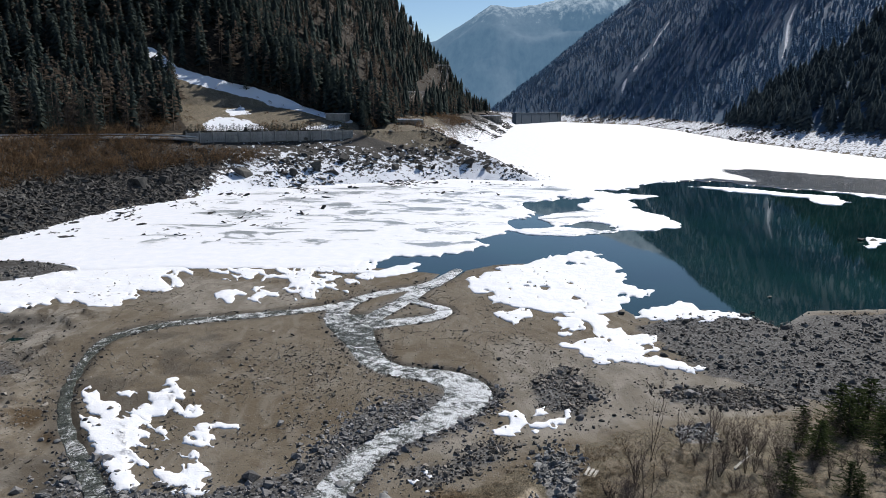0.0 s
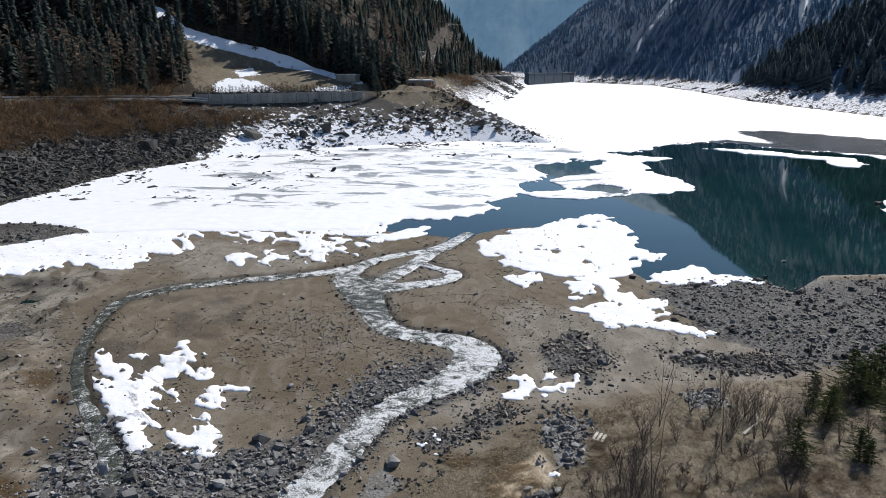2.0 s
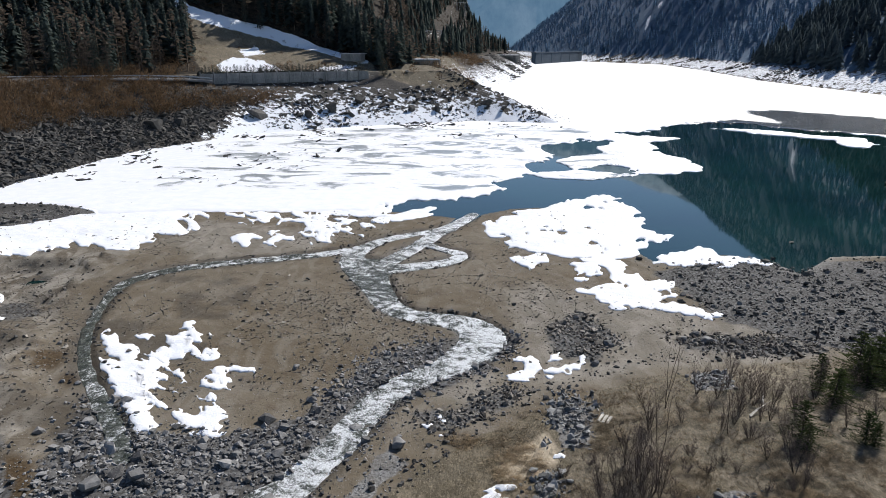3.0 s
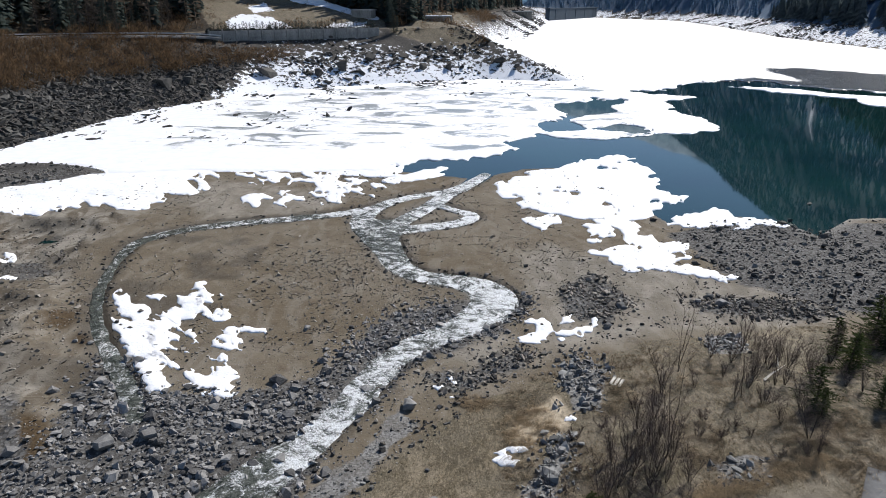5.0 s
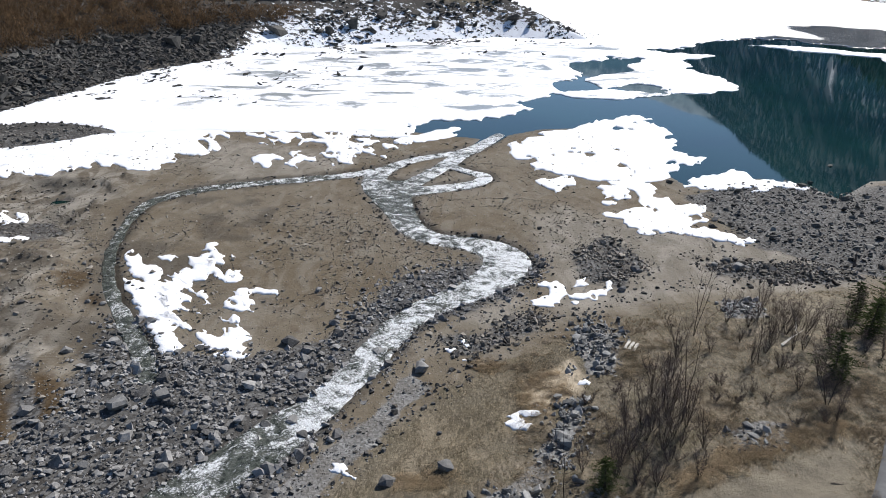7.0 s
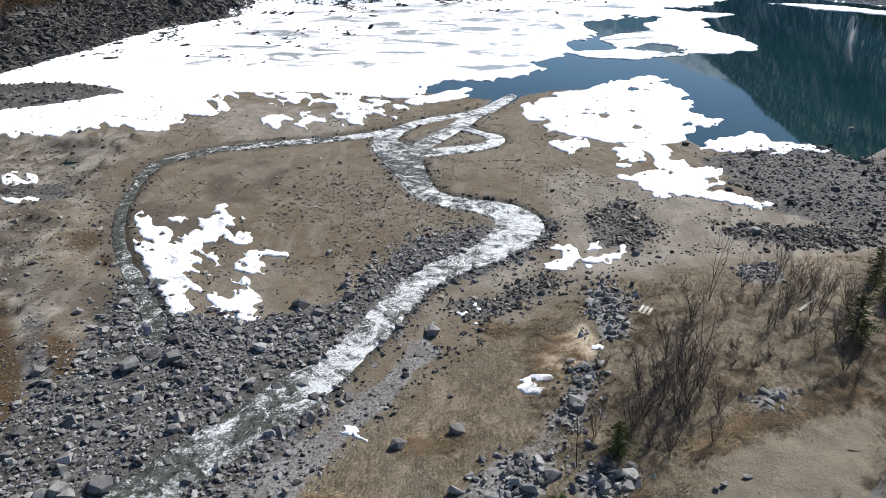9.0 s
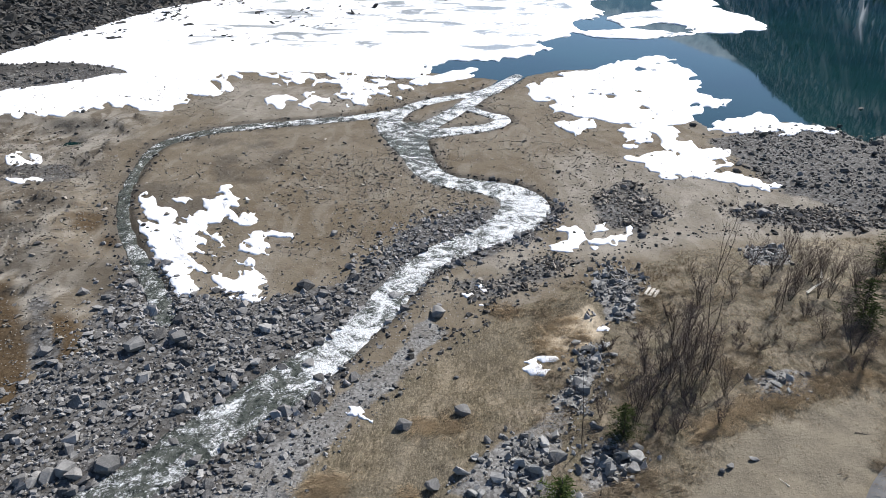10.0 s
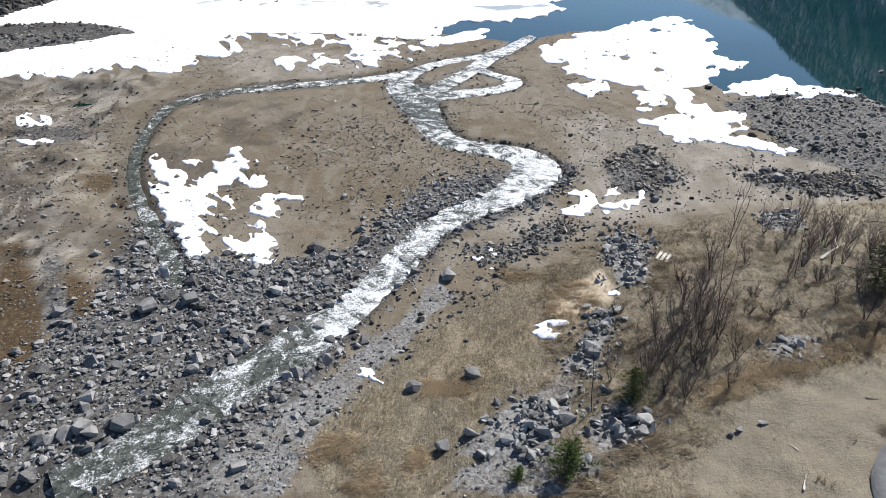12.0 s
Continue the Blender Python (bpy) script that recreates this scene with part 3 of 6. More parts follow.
promontory = ((DL > 4) & (GX > -30) & (GX < 60) & (GY < 420)) * 1.0
bank = (DL > 0) & (DL < 33)
zone(ground_me, "gravel", gravel)
zone(ground_me, "grass", grass)
zone(ground_me, "rock", np.where(bank, 0.9 - 0.6 * headland, 0) + ((DR > 0) & (DR < 28)) * 0.9)
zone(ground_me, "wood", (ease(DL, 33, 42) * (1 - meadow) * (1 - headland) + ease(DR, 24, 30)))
side = ease(GX, -72, -60) * ease(GY, 120, 150)
zone(ground_me, "snow", np.where((DL > -6) & (DL < 33), side * (0.90 - 0.026 * DL), 0) + np.where((DR > 0) & (DR < 28), 0.66, 0) + np.where((DL >= 33) | (DR >= 28), -0.35, 0) + 2.6 * channel * (DL > 33) + 1.2 * gully + 0.95 * clear_snow + 0.28 * meadow + 0.4 * headland * (DL > 33) - 0.8 * (DD > -2) * (DL < 0) - 0.08 * promontory)
zone(ground_me, "grit", grit)
POOLS = [[(-33.0, 48.7), (-32.7, 50.1), (-30.9, 49.9), (-29.7, 47.9), (-30.0, 46.5), (-31.4, 46.5)], [(-28.7, 44.9), (-28.9, 46.4), (-27.6, 46.1), (-26.7, 44.7), (-27.2, 44.0)], [(-33.3, 36.4), (-30.1, 37.7), (-27.9, 34.9), (-28.5, 33.7), (-31.2, 33.5)], [(-31.4, 32.9), (-27.9, 34.9), (-25.9, 32.8), (-23.1, 28.0), (-23.9, 26.7), (-26.0, 25.7)], [(-26.4, 35.1), (-24.9, 35.5), (-22.6, 32.0), (-23.1, 30.9), (-24.3, 31.8)]]
brown = np.zeros_like(GX)
for f in POOLS:
    brown = np.maximum(brown, ease(area(GX, GY, f) + 0.5 * fbm(GX, GY, 2.0, 3, 39), -0.5, 0.5))
zone(ground_me, "brown", brown)
STRAW_FIELD = [(2.9, 36.0), (4.4, 37.4), (5.4, 38.1), (5.9, 36.4), (5.5, 33.7), (4.3, 33.1), (3.3, 33.0), (2.9, 33.9)]
zone(ground_me, "straw", 0.08 * meadow + ease(area(GX, GY, STRAW_FIELD) + 0.7 * fbm(GX, GY, 1.4, 3, 47), -0.4, 0.4))
OLIVE = [(-7.2, 21.2), (-7.0, 24.3), (-2.8, 33.0), (0.2, 37.2), (5.5, 42.4), (6.6, 39.0), (5.0, 33.7), (1.9, 29.6), (-0.9, 26.2), (-3.7, 22.1)]
zone(ground_me, "olive", ease(area(GX, GY, OLIVE) + 1.2 * fbm(GX, GY, 2.5, 3, 45), -0.8, 0.8))
zone(ground_me, "swirl", ease(area(GX, GY, LEFT_SILT), -2, 4) * (1 - brown))
wet = np.maximum(wet, 0.55 * ease(fbm(GX, GY, 6, 4, 35), 0.05, 0.3) * ease(area(GX, GY, GRAVEL_FIELDS[0]), -1, 3))
wet = np.maximum(wet, 0.75 * ease(fbm(GX, GY, 5, 4, 37), 0.08, 0.26) * (GX < -20) * (DD > 4) * (GY < 75))
TAN_FIELDS = [[(5.0, 44.1), (13.2, 47.5), (21.7, 49.4), (28.7, 50.9), (31.5, 56.0), (22.9, 59.0), (16.5, 61.9), (7.6, 68.5), (4.7, 63.0), (5.0, 52.0)], [(3.2, 43.1), (-1.1, 43.3), (0.0, 45.6), (3.7, 48.8)], [(-20.0, 76.9), (-28.5, 75.1), (-37.6, 82.9), (-35.2, 94.0), (-18.4, 88.2), (-15.8, 81.8)]]
tan = np.max([ease(area(GX, GY, f) + 1.5 * fbm(GX, GY, 6, 4, 53), -1.5, 1.5) for f in TAN_FIELDS], 0)
zone(ground_me, "tan", tan)
TRACK = [(17.0, 28.7), (14.4, 27.5), (11.6, 26.3), (9.4, 24.8), (7.9, 22.8), (6.4, 20.3), (13.5, 20.7)]
zone(ground_me, "track", ease(area(GX, GY, TRACK) + 0.8 * fbm(GX, GY, 2, 3, 55), -0.7, 0.7))
# the cut edges of the terraces are darkened through the same zone
wet = np.maximum(wet, 0.8 * terraces(GX, GY)[1])
zone(ground_me, "wet", wet)
# the whole right slope gets the haze-blue floor colour
zone(ground_me, "hazy_wood", 1.0 * (DR > 5))


# ---------------------------------------------------------------- lake
lake_me = grid_mesh("lake_water", *np.meshgrid(np.linspace(-150, 700, 12), np.linspace(55, 1250, 16)), np.zeros((16, 12)), WATER)
tagged(new("lake_water", lake_me), "calm dark green reservoir water mirroring the slopes", "water", kind="structure")


def sheet(name, field, x, y, z, mat, thick, soft, zones=(), drop=0.06, apart=False):
    """A slab with a free outline: the part of a grid where field > 0, with its edge cut along field = 0, a rounded top and a skirt down to its support."""
    rows, cols = x.shape
    idx = np.arange(rows * cols).reshape(rows, cols)
    cells = np.stack([idx[:-1, :-1], idx[:-1, 1:], idx[1:, 1:], idx[1:, :-1]], -1).reshape(-1, 4)
    fv, xyz = field.ravel(), np.stack([x, y, z], -1).reshape(-1, 3)
    zv = [np.asarray(v, float).ravel() for _, v in zones]
    cells = cells[(fv[cells] > 0).any(1)]
    verts, vals, made, faces, rim = [], [], {}, [], []

    def corner(a):
        if a not in made:
            made[a] = len(verts)
            p = xyz[a]
            verts.append((p[0], p[1], p[2] + thick * min(1.0, 0.25 + fv[a] / soft)))
            vals.append([q[a] for q in zv])
        return made[a]

    def cut(a, b):
        key = (a, b) if a < b else (b, a)
        if key not in made:
            s = fv[key[0]] / (fv[key[0]] - fv[key[1]])
            p = xyz[key[0]] * (1 - s) + xyz[key[1]] * s
            made[key] = len(verts)
            verts.append((p[0], p[1], p[2] + thick * 0.25))
            vals.append([q[key[0]] * (1 - s) + q[key[1]] * s for q in zv])
        return made[key]

    for c in cells.tolist():
        poly, edge = [], []
        for k in range(4):
            a, b = c[k], c[(k + 1) % 4]
            if fv[a] > 0:
                poly.append(corner(a))
            if (fv[a] > 0) != (fv[b] > 0):
                poly.append(cut(a, b))
                edge.append((poly[-1], fv[a] > 0))
        faces.append(poly[::-1])
        if len(edge) == 2:
            rim.append((edge[0][0], edge[1][0]) if edge[0][1] else (edge[1][0], edge[0][0]))
    lows = {}
    for a, b in rim:
        quad = [a, b]
        for q in (b, a):
            if q not in lows:
                lows[q] = len(verts)
                p = verts[q]
                verts.append((p[0], p[1], p[2] - thick * 0.25 - drop))
                vals.append(vals[q])
            quad.append(lows[q])
        faces.append(quad)
    if apart:
        root = list(range(len(verts)))

        def find(a):
            while root[a] != a:
                root[a] = root[root[a]]
                a = root[a]
            return a

        for poly in faces:
            for q in poly[1:]:
                root[find(q)] = find(poly[0])
        pieces = {}
        for poly in faces:
            pieces.setdefault(find(poly[0]), []).append(poly)
        out = []
        for polys in sorted(pieces.values(), key=len, reverse=True)[:14]:
            if len(polys) < 14:
                continue
            used = sorted({q for poly in polys for q in poly})
            slot = {q: k for k, q in enumerate(used)}
            me = bpy.data.meshes.new(name)
            me.from_pydata([verts[q] for q in used], [], [[slot[q] for q in poly] for poly in polys])
            me.polygons.foreach_set("use_smooth", np.ones(len(polys), bool))
            for k, (key, _) in enumerate(zones):
                zone(me, key, [vals[q][k] for q in used])
            me.materials.append(mat)
            out.append(new(name, me))
        return out
    me = bpy.data.meshes.new(name)
    me.from_pydata(verts, [], faces)
    me.polygons.foreach_set("use_smooth", np.ones(len(faces), bool))
    for k, (key, _) in enumerate(zones):
        zone(me, key, [v[k] for v in vals])
    me.materials.append(mat)
    me.validate()
    return new(name, me)


OPEN_WATER = [(-11.4, 94.8), (-11.9, 104.8), (-7.7, 109.4), (-0.4, 108.8), (4.9, 114.3), (6.8, 124.4), (13.5, 134.7), (14.0, 140.0), (15.7, 145.7), (21.1, 159.6), (19.8, 171.8), (25.7, 178.4), (32.8, 185.6), (41.5, 183.8), (49.2, 184.2), (58.3, 189.4), (48.2, 192.5), (42.9, 201.4), (54.2, 203.5), (67.7, 220.9), (73.4, 226.3), (83.8, 230.4), (94.4, 224.3), (105.4, 209.4), (113.2, 198.8), (120.9, 188.1), (133.6, 177.7), (61.4, 78.8), (32.8, 70.1), (18.6, 73.6), (14.8, 100.3)]
FLOES = [
    [(20.4, 148.9), (30.2, 162.8), (45.3, 169.1), (49.8, 152.6), (48.8, 140.1), (42.1, 135.2), (36.2, 136.2), (35.4, 142.2), (30.8, 145.6), (23.2, 139.7)],
    [(39.9, 186.0), (51.7, 194.0), (60.0, 190.7), (48.8, 179.7), (46.2, 168.2), (37.0, 163.1), (31.9, 164.7)],
    [(14.9, 134.7), (23.1, 139.0), (32.6, 133.0), (21.5, 128.9), (16.2, 129.3)],
    [(76.5, 123.3), (81.4, 128.9), (81.6, 126.7), (77.6, 120.7), (74.8, 119.1)],
    [(72.6, 216.4), (80.3, 206.4), (87.6, 196.0), (98.0, 188.0), (97.5, 171.8), (102.4, 176.1), (108.6, 191.0), (105.1, 195.8), (97.8, 200.6), (93.1, 208.7), (82.0, 215.5)],
    [(115.1, 196.3), (115.5, 189.0), (120.2, 194.1), (119.1, 199.2)],
]
THIN_ICE = [(74.5, 228.1), (92.4, 238.3), (103.7, 226.6), (108.5, 273.9), (123.1, 277.5), (132.2, 263.9), (143.8, 253.9), (152.5, 238.7), (159.6, 228.5), (132.4, 188.7), (123.2, 191.8), (114.8, 201.6), (97.3, 210.4), (81.9, 220.2)]
ice_rad = np.concatenate([24.0 / np.tan(np.radians(np.arange(21.0, 4.2, -0.085))), np.geomspace(24.0 / math.tan(radians(4.2)), 1250, 70)])
IA, IR = np.meshgrid(np.radians(np.arange(-42, 42, 0.16)), ice_rad)
IX, IY = IR * np.sin(IA), IR * np.cos(IA)
IZ = height(IX, IY)
rough_edge = (2.4 * fbm(IX, IY, 9, 4, 41, 0.6) + 2.2 * fbm(IX, IY * 0.5, 2.6, 4, 43, 0.65)) * (0.35 + IY / 160)
f_open = -area(IX, IY, OPEN_WATER) + 1.2 * rough_edge
f_lake = np.minimum(0.06 - IZ, 3.0) * 8 + 0.1
f_ice = np.minimum(f_open, f_lake + 1.5)
f_ice = np.minimum(f_ice, 1.5 - area(IX, IY, DELTA_LAND) + 0.5 * rough_edge)
f_ice = np.minimum(f_ice, 0.4 - area(IX, IY, ISLAND) + 0.3 * rough_edge)
for k, f in enumerate(FLOES):
    f_ice = np.maximum(f_ice, area(IX, IY, f) + 0.8 * rough_edge)
ND = -area(IX, IY, DELTA_LAND)
melt = ease(ND, 3, 18) * (1 - ease(ND, 100, 140)) * ease(IX, -85, -50) * (1 - ease(IX, 30, 60))
thin = ease(area(IX, IY, THIN_ICE) + 0.5 * rough_edge, -2, 2)
for k, ice in enumerate(sheet("ice_sheet", f_ice, IX, IY, np.zeros_like(IX), ICE, 0.22, 1.2, (("melt", melt), ("thin", thin)), apart=True)):
    if k == 0:
        tagged(ice, "snow-covered broken lake ice with grey melted patches", "ice", kind="structure")
    else:
        ice.name = "ice_floe"
        tagged(ice, "white snow-covered ice floe adrift on dark water", "ice floe", "ice floes")

# ---------------------------------------------------------------- snow patches on the flats
PATCHES = [
    ("shore_snow", [(-60.3, 68.1), (-55.0, 72.9), (-50.5, 75.7), (-47.3, 78.0), (-45.1, 81.4), (-39.3, 79.4), (-38.0, 84.1), (-36.4, 89.1), (-39.4, 94.6), (-38.9, 102.4), (-44.7, 108.2), (-62.9, 119.2), (-87.4, 100.8)], 2.0, 1.6),
    ("shore_snow", [(-36.8, 97.7), (-30.8, 101.1), (-22.9, 103.6), (-12.8, 105.9), (-12.2, 101.3), (-18.4, 97.9), (-13.7, 88.3), (-17.6, 85.4), (-22.1, 92.5), (-29.8, 92.3)], 0.4, 3.0),
    ("shore_snow", [(-30.0, 83.8), (-28.5, 87.9), (-20.8, 86.7), (-19.9, 82.8), (-26.4, 81.4)], -0.4, 2.0),
    ("shore_snow", [(3.3, 92.7), (5.8, 96.4), (10.0, 102.6), (14.6, 108.8), (20.3, 112.5), (25.4, 114.5), (25.0, 109.2), (26.5, 106.3), (26.8, 98.4), (24.9, 94.3), (26.3, 91.5), (27.4, 89.2), (25.9, 86.6), (23.2, 86.8), (21.6, 82.6), (19.7, 80.3), (17.7, 78.6), (15.2, 78.8), (11.2, 79.4), (6.7, 81.9), (5.4, 86.3), (4.4, 90.0)], 0.8, 1.1),
    ("shore_snow", [(14.4, 78.0), (17.2, 79.0), (18.3, 77.3), (18.9, 73.5), (19.7, 70.7), (21.8, 71.5), (22.3, 67.7), (19.4, 63.0), (17.9, 61.7), (14.8, 61.5), (12.8, 64.9), (12.4, 66.6), (17.1, 68.5), (16.6, 74.3)], 0.5, 0.6),
    ("shore_snow", [(18.6, 62.5), (20.7, 62.9), (22.2, 61.7), (24.3, 59.9), (22.8, 59.3), (20.8, 60.5), (19.3, 60.7)], 0.3, 0.5),
    ("shore_snow", [(6.7, 77.4), (11.0, 79.8), (10.3, 77.3), (7.6, 73.5), (6.9, 75.7)], 0.3, 0.7),
    ("shore_snow", [(11.9, 77.1), (15.2, 77.1), (15.8, 73.6), (13.6, 69.5), (10.9, 70.0), (13.9, 72.2), (12.8, 74.4)], 0.2, 0.7),
    ("shore_snow", [(22.9, 77.4), (25.0, 80.4), (29.7, 84.3), (31.9, 80.6), (35.7, 79.1), (35.2, 76.8), (31.8, 76.7), (25.9, 74.9), (23.8, 76.3)], 0.4, 0.7),
    ("shore_snow", [(-12.3, 93.9), (-10.3, 99.1), (-7.2, 102.9), (-3.8, 105.0), (-3.1, 101.9), (-6.8, 96.8), (-10.5, 93.4)], 0.3, 0.6),
    ("shore_snow", [(-14.4, 94.1), (-11.2, 92.6), (-11.5, 90.2), (-13.2, 91.6)], 0.2, 0.4),
    ("snow_patch", [(-30.0, 55.0), (-29.1, 54.3), (-27.5, 52.0), (-25.9, 51.7), (-24.5, 48.3), (-23.3, 48.8), (-22.0, 47.9), (-22.8, 46.5), (-21.7, 44.3), (-20.1, 42.6), (-20.6, 41.3), (-19.1, 39.2), (-18.6, 38.4), (-19.3, 38.2), (-20.5, 39.4), (-22.0, 41.7), (-24.1, 44.1), (-26.1, 47.0), (-28.1, 50.5)], 1.5, 0.4),
    ("snow_patch", [(-23.9, 47.0), (-20.1, 46.7), (-20.1, 45.3), (-21.4, 44.2), (-19.8, 43.2), (-19.7, 41.7), (-21.2, 42.3), (-22.5, 44.0)], 0.1, 0.85),
    ("snow_patch", [(-23.7, 55.1), (-22.9, 55.9), (-22.0, 54.4), (-20.8, 53.5), (-19.9, 51.8), (-20.7, 51.5), (-21.8, 52.1), (-22.6, 53.6)], 0.0, 0.85),
    ("snow_patch", [(-26.9, 53.0), (-24.3, 52.4), (-21.2, 52.9), (-20.3, 51.8), (-23.0, 51.6), (-26.1, 52.2)], 0.0, 0.85),
    ("snow_patch", [(-24.4, 49.1), (-23.4, 51.3), (-19.7, 51.4), (-19.1, 49.3), (-21.4, 49.7), (-23.0, 48.1)], 0.1, 0.85),
    ("snow_patch", [(-17.9, 45.9), (-16.9, 45.8), (-16.4, 44.5), (-16.4, 42.8), (-17.1, 42.8), (-17.2, 43.9), (-17.8, 44.5)], 0.1, 0.65),
    ("snow_patch", [(-18.5, 41.2), (-17.2, 40.0), (-15.9, 40.1), (-16.8, 41.6), (-15.9, 42.0), (-15.3, 40.2), (-15.2, 39.3), (-14.4, 39.0), (-14.7, 38.3), (-15.6, 38.2), (-16.7, 38.8), (-17.5, 39.3)], 0.2, 0.65),
    ("snow_patch", [(-17.7, 47.2), (-15.4, 47.6), (-15.2, 46.7), (-17.2, 46.5)], 0.0, 0.65),
    ("snow_patch", [(4.8, 49.9), (5.6, 51.2), (6.8, 50.1), (8.2, 51.5), (8.3, 49.8), (6.2, 48.8), (5.4, 46.6), (4.0, 46.7), (4.2, 48.0), (5.0, 48.7)], 1.0, 0.5),
    ("snow_patch", [(6.4, 47.6), (7.9, 49.1), (9.2, 49.9), (10.0, 51.0), (9.7, 49.4), (8.6, 48.2), (6.8, 47.1)], 1.0, 0.5),
    ("snow_patch", [(-2.1, 38.9), (-1.9, 39.7), (-1.0, 40.9), (-0.7, 40.1), (-1.2, 39.0), (-1.7, 38.5)], 0.1, 0.65),
    ("snow_patch", [(1.8, 31.5), (2.0, 32.1), (2.5, 31.7), (2.4, 31.2), (2.0, 31.1)], 0.35, 0.5),
    ("snow_patch", [(2.4, 32.1), (3.0, 32.8), (3.5, 32.3), (3.5, 31.6), (3.0, 31.4), (2.8, 31.7)], 0.35, 0.5),
    ("snow_patch", [(2.1, 30.6), (2.5, 31.2), (2.7, 30.7), (3.0, 30.6), (2.8, 30.1), (2.1, 30.4)], 0.1, 0.4),
    ("snow_patch", [(-2.2, 25.3), (-1.8, 25.7), (-1.6, 25.3), (-1.9, 25.0)], 0.0, 0.45),
    ("snow_patch", [(-6.6, 28.4), (-6.4, 28.6), (-6.0, 28.1), (-6.2, 27.8), (-6.5, 27.9)], -0.1, 0.65),
    ("snow_patch", [(-47.3, 62.3), (-47.1, 64.3), (-45.2, 63.6), (-43.8, 61.6), (-44.5, 60.1), (-46.1, 60.8)], 0.1, 0.55),
    ("snow_patch", [(-41.8, 54.5), (-41.3, 55.8), (-39.6, 55.5), (-40.0, 53.9)], 0.0, 0.55),
    ("snow_patch", [(5.6, 35.5), (6.2, 35.8), (6.2, 35.0), (5.7, 34.8)], 0.1, 0.2),
]
for name, pts, grow, wild in PATCHES:
    whole = 2.2 if wild == 1.6 else 1.2 if wild == 1.1 else 0.95 if name == "shore_snow" else 0.7
    px_, py_ = [p[0] for p in pts], [p[1] for p in pts]
    keep_r = np.where((rad > math.hypot(0, min(py_)) * 0.8 - 3) & (rad < max(math.hypot(a, b) for a, b in pts) + 6))[0]
    angles = [math.atan2(a, b) for a, b in pts]
    keep_a = np.where((az > min(angles) - 0.06) & (az < max(angles) + 0.06))[0]
    s = np.ix_(keep_r, keep_a)
    sx, sy = GX[s], GY[s]
    inner = area(sx, sy, pts)
    far = 0.45 + np.hypot(sx, sy) / 90
    f = np.minimum(inner, whole * far) + grow * 0.3 + (wild * 2.4 * far + 0.9) * (0.5 * fbm(sx * 0.5, sy, (0.8 + 0.4 * wild) * far, 5, 61, 0.62) + (0.7 if name == 'shore_snow' else 0.95) * fbm(sx * 0.4 + sy * 0.15, sy, 0.42 * far, 3, 67, 0.7))
    f = np.minimum(f, inner + wild * 1.2)
    if name == "shore_snow":
        f = np.minimum(f, 0.3 - area(sx, sy, ISLAND) + fbm(sx, sy, 2.0, 3, 69))
    else:
        f = f - 0.15
    if (f > 0).any():
        for piece in sheet(name, f, sx, sy, np.maximum(GZ[s], 0.0), SNOW, 0.10, 0.5, apart=True):
            tagged(piece, "melting old snow lying on the silt", "snow patch", "snow patches")


# ---------------------------------------------------------------- streams


s = np.ix_(np.where((rad > 18) & (rad < 125))[0], np.where((az > -0.72) & (az < 0.35))[0])
level = np.maximum(even_flats(DD[s]) - 0.15, 0.03)
inner = REACH[s] + 0.3 + 0.35 * fbm(GX[s], GY[s], 1.6, 4, 71, 0.6)
ripple = 0.045 * fbm(GX[s], GY[s], 0.8, 3, 73) * ease(inner, 0.0, 0.6)
tagged(sheet("stream", inner, GX[s], GY[s], level + ripple, STREAM, 0.03, 0.4, (("foam_glint", WHITE[s]), ("reach", REACH[s]))), "clear mountain stream with white riffles and painted sun glints, braided at its mouth", "stream", kind="structure")


# ---------------------------------------------------------------- stones


def part(name, me, mat, parent, label=""):
    """A mesh as one part under a thing or a part."""
    if mat and not me.materials:
        me.materials.append(mat)
    ob = new(name, me)
    ob.parent = parent
    return tagged(ob, label) if label else ob


def mesh_of(name, verts, faces, mat=None, smooth=False):
    me = bpy.data.meshes.new(name)
    me.from_pydata([tuple(v) for v in verts], [], [tuple(f) for f in faces])
    if smooth:
        me.polygons.foreach_set("use_smooth", np.ones(len(me.polygons), bool))
    if mat:
        me.materials.append(mat)
    me.update()
    return me


def stone_shape(seed, points=13, flat=0.7, blocky=0.5):
    """An angular stone about 1 m across: the hull of points on a lumpy, partly squared ball."""
    rng = random.Random(seed)
    bm = bmesh.new()
    for _ in range(points):
        v = Vector((rng.gauss(0, 1), rng.gauss(0, 1), rng.gauss(0, 1))).normalized()
        box = v / max(abs(v.x), abs(v.y), abs(v.z))
        v = v.lerp(box * 0.8, blocky) * rng.uniform(0.42, 0.56)
        bm.verts.new((v.x * rng.uniform(0.9, 1.25), v.y, v.z * flat))
    out = bmesh.ops.convex_hull(bm, input=bm.verts)
    bmesh.ops.delete(bm, geom=[g for g in out["geom_interior"] if isinstance(g, bmesh.types.BMVert)], context="VERTS")
    bmesh.ops.triangulate(bm, faces=bm.faces)
    bm.verts.index_update()
    shape = np.array([v.co[:] for v in bm.verts]), np.array([[v.index for v in f.verts] for f in bm.faces])
    bm.free()
    return shape


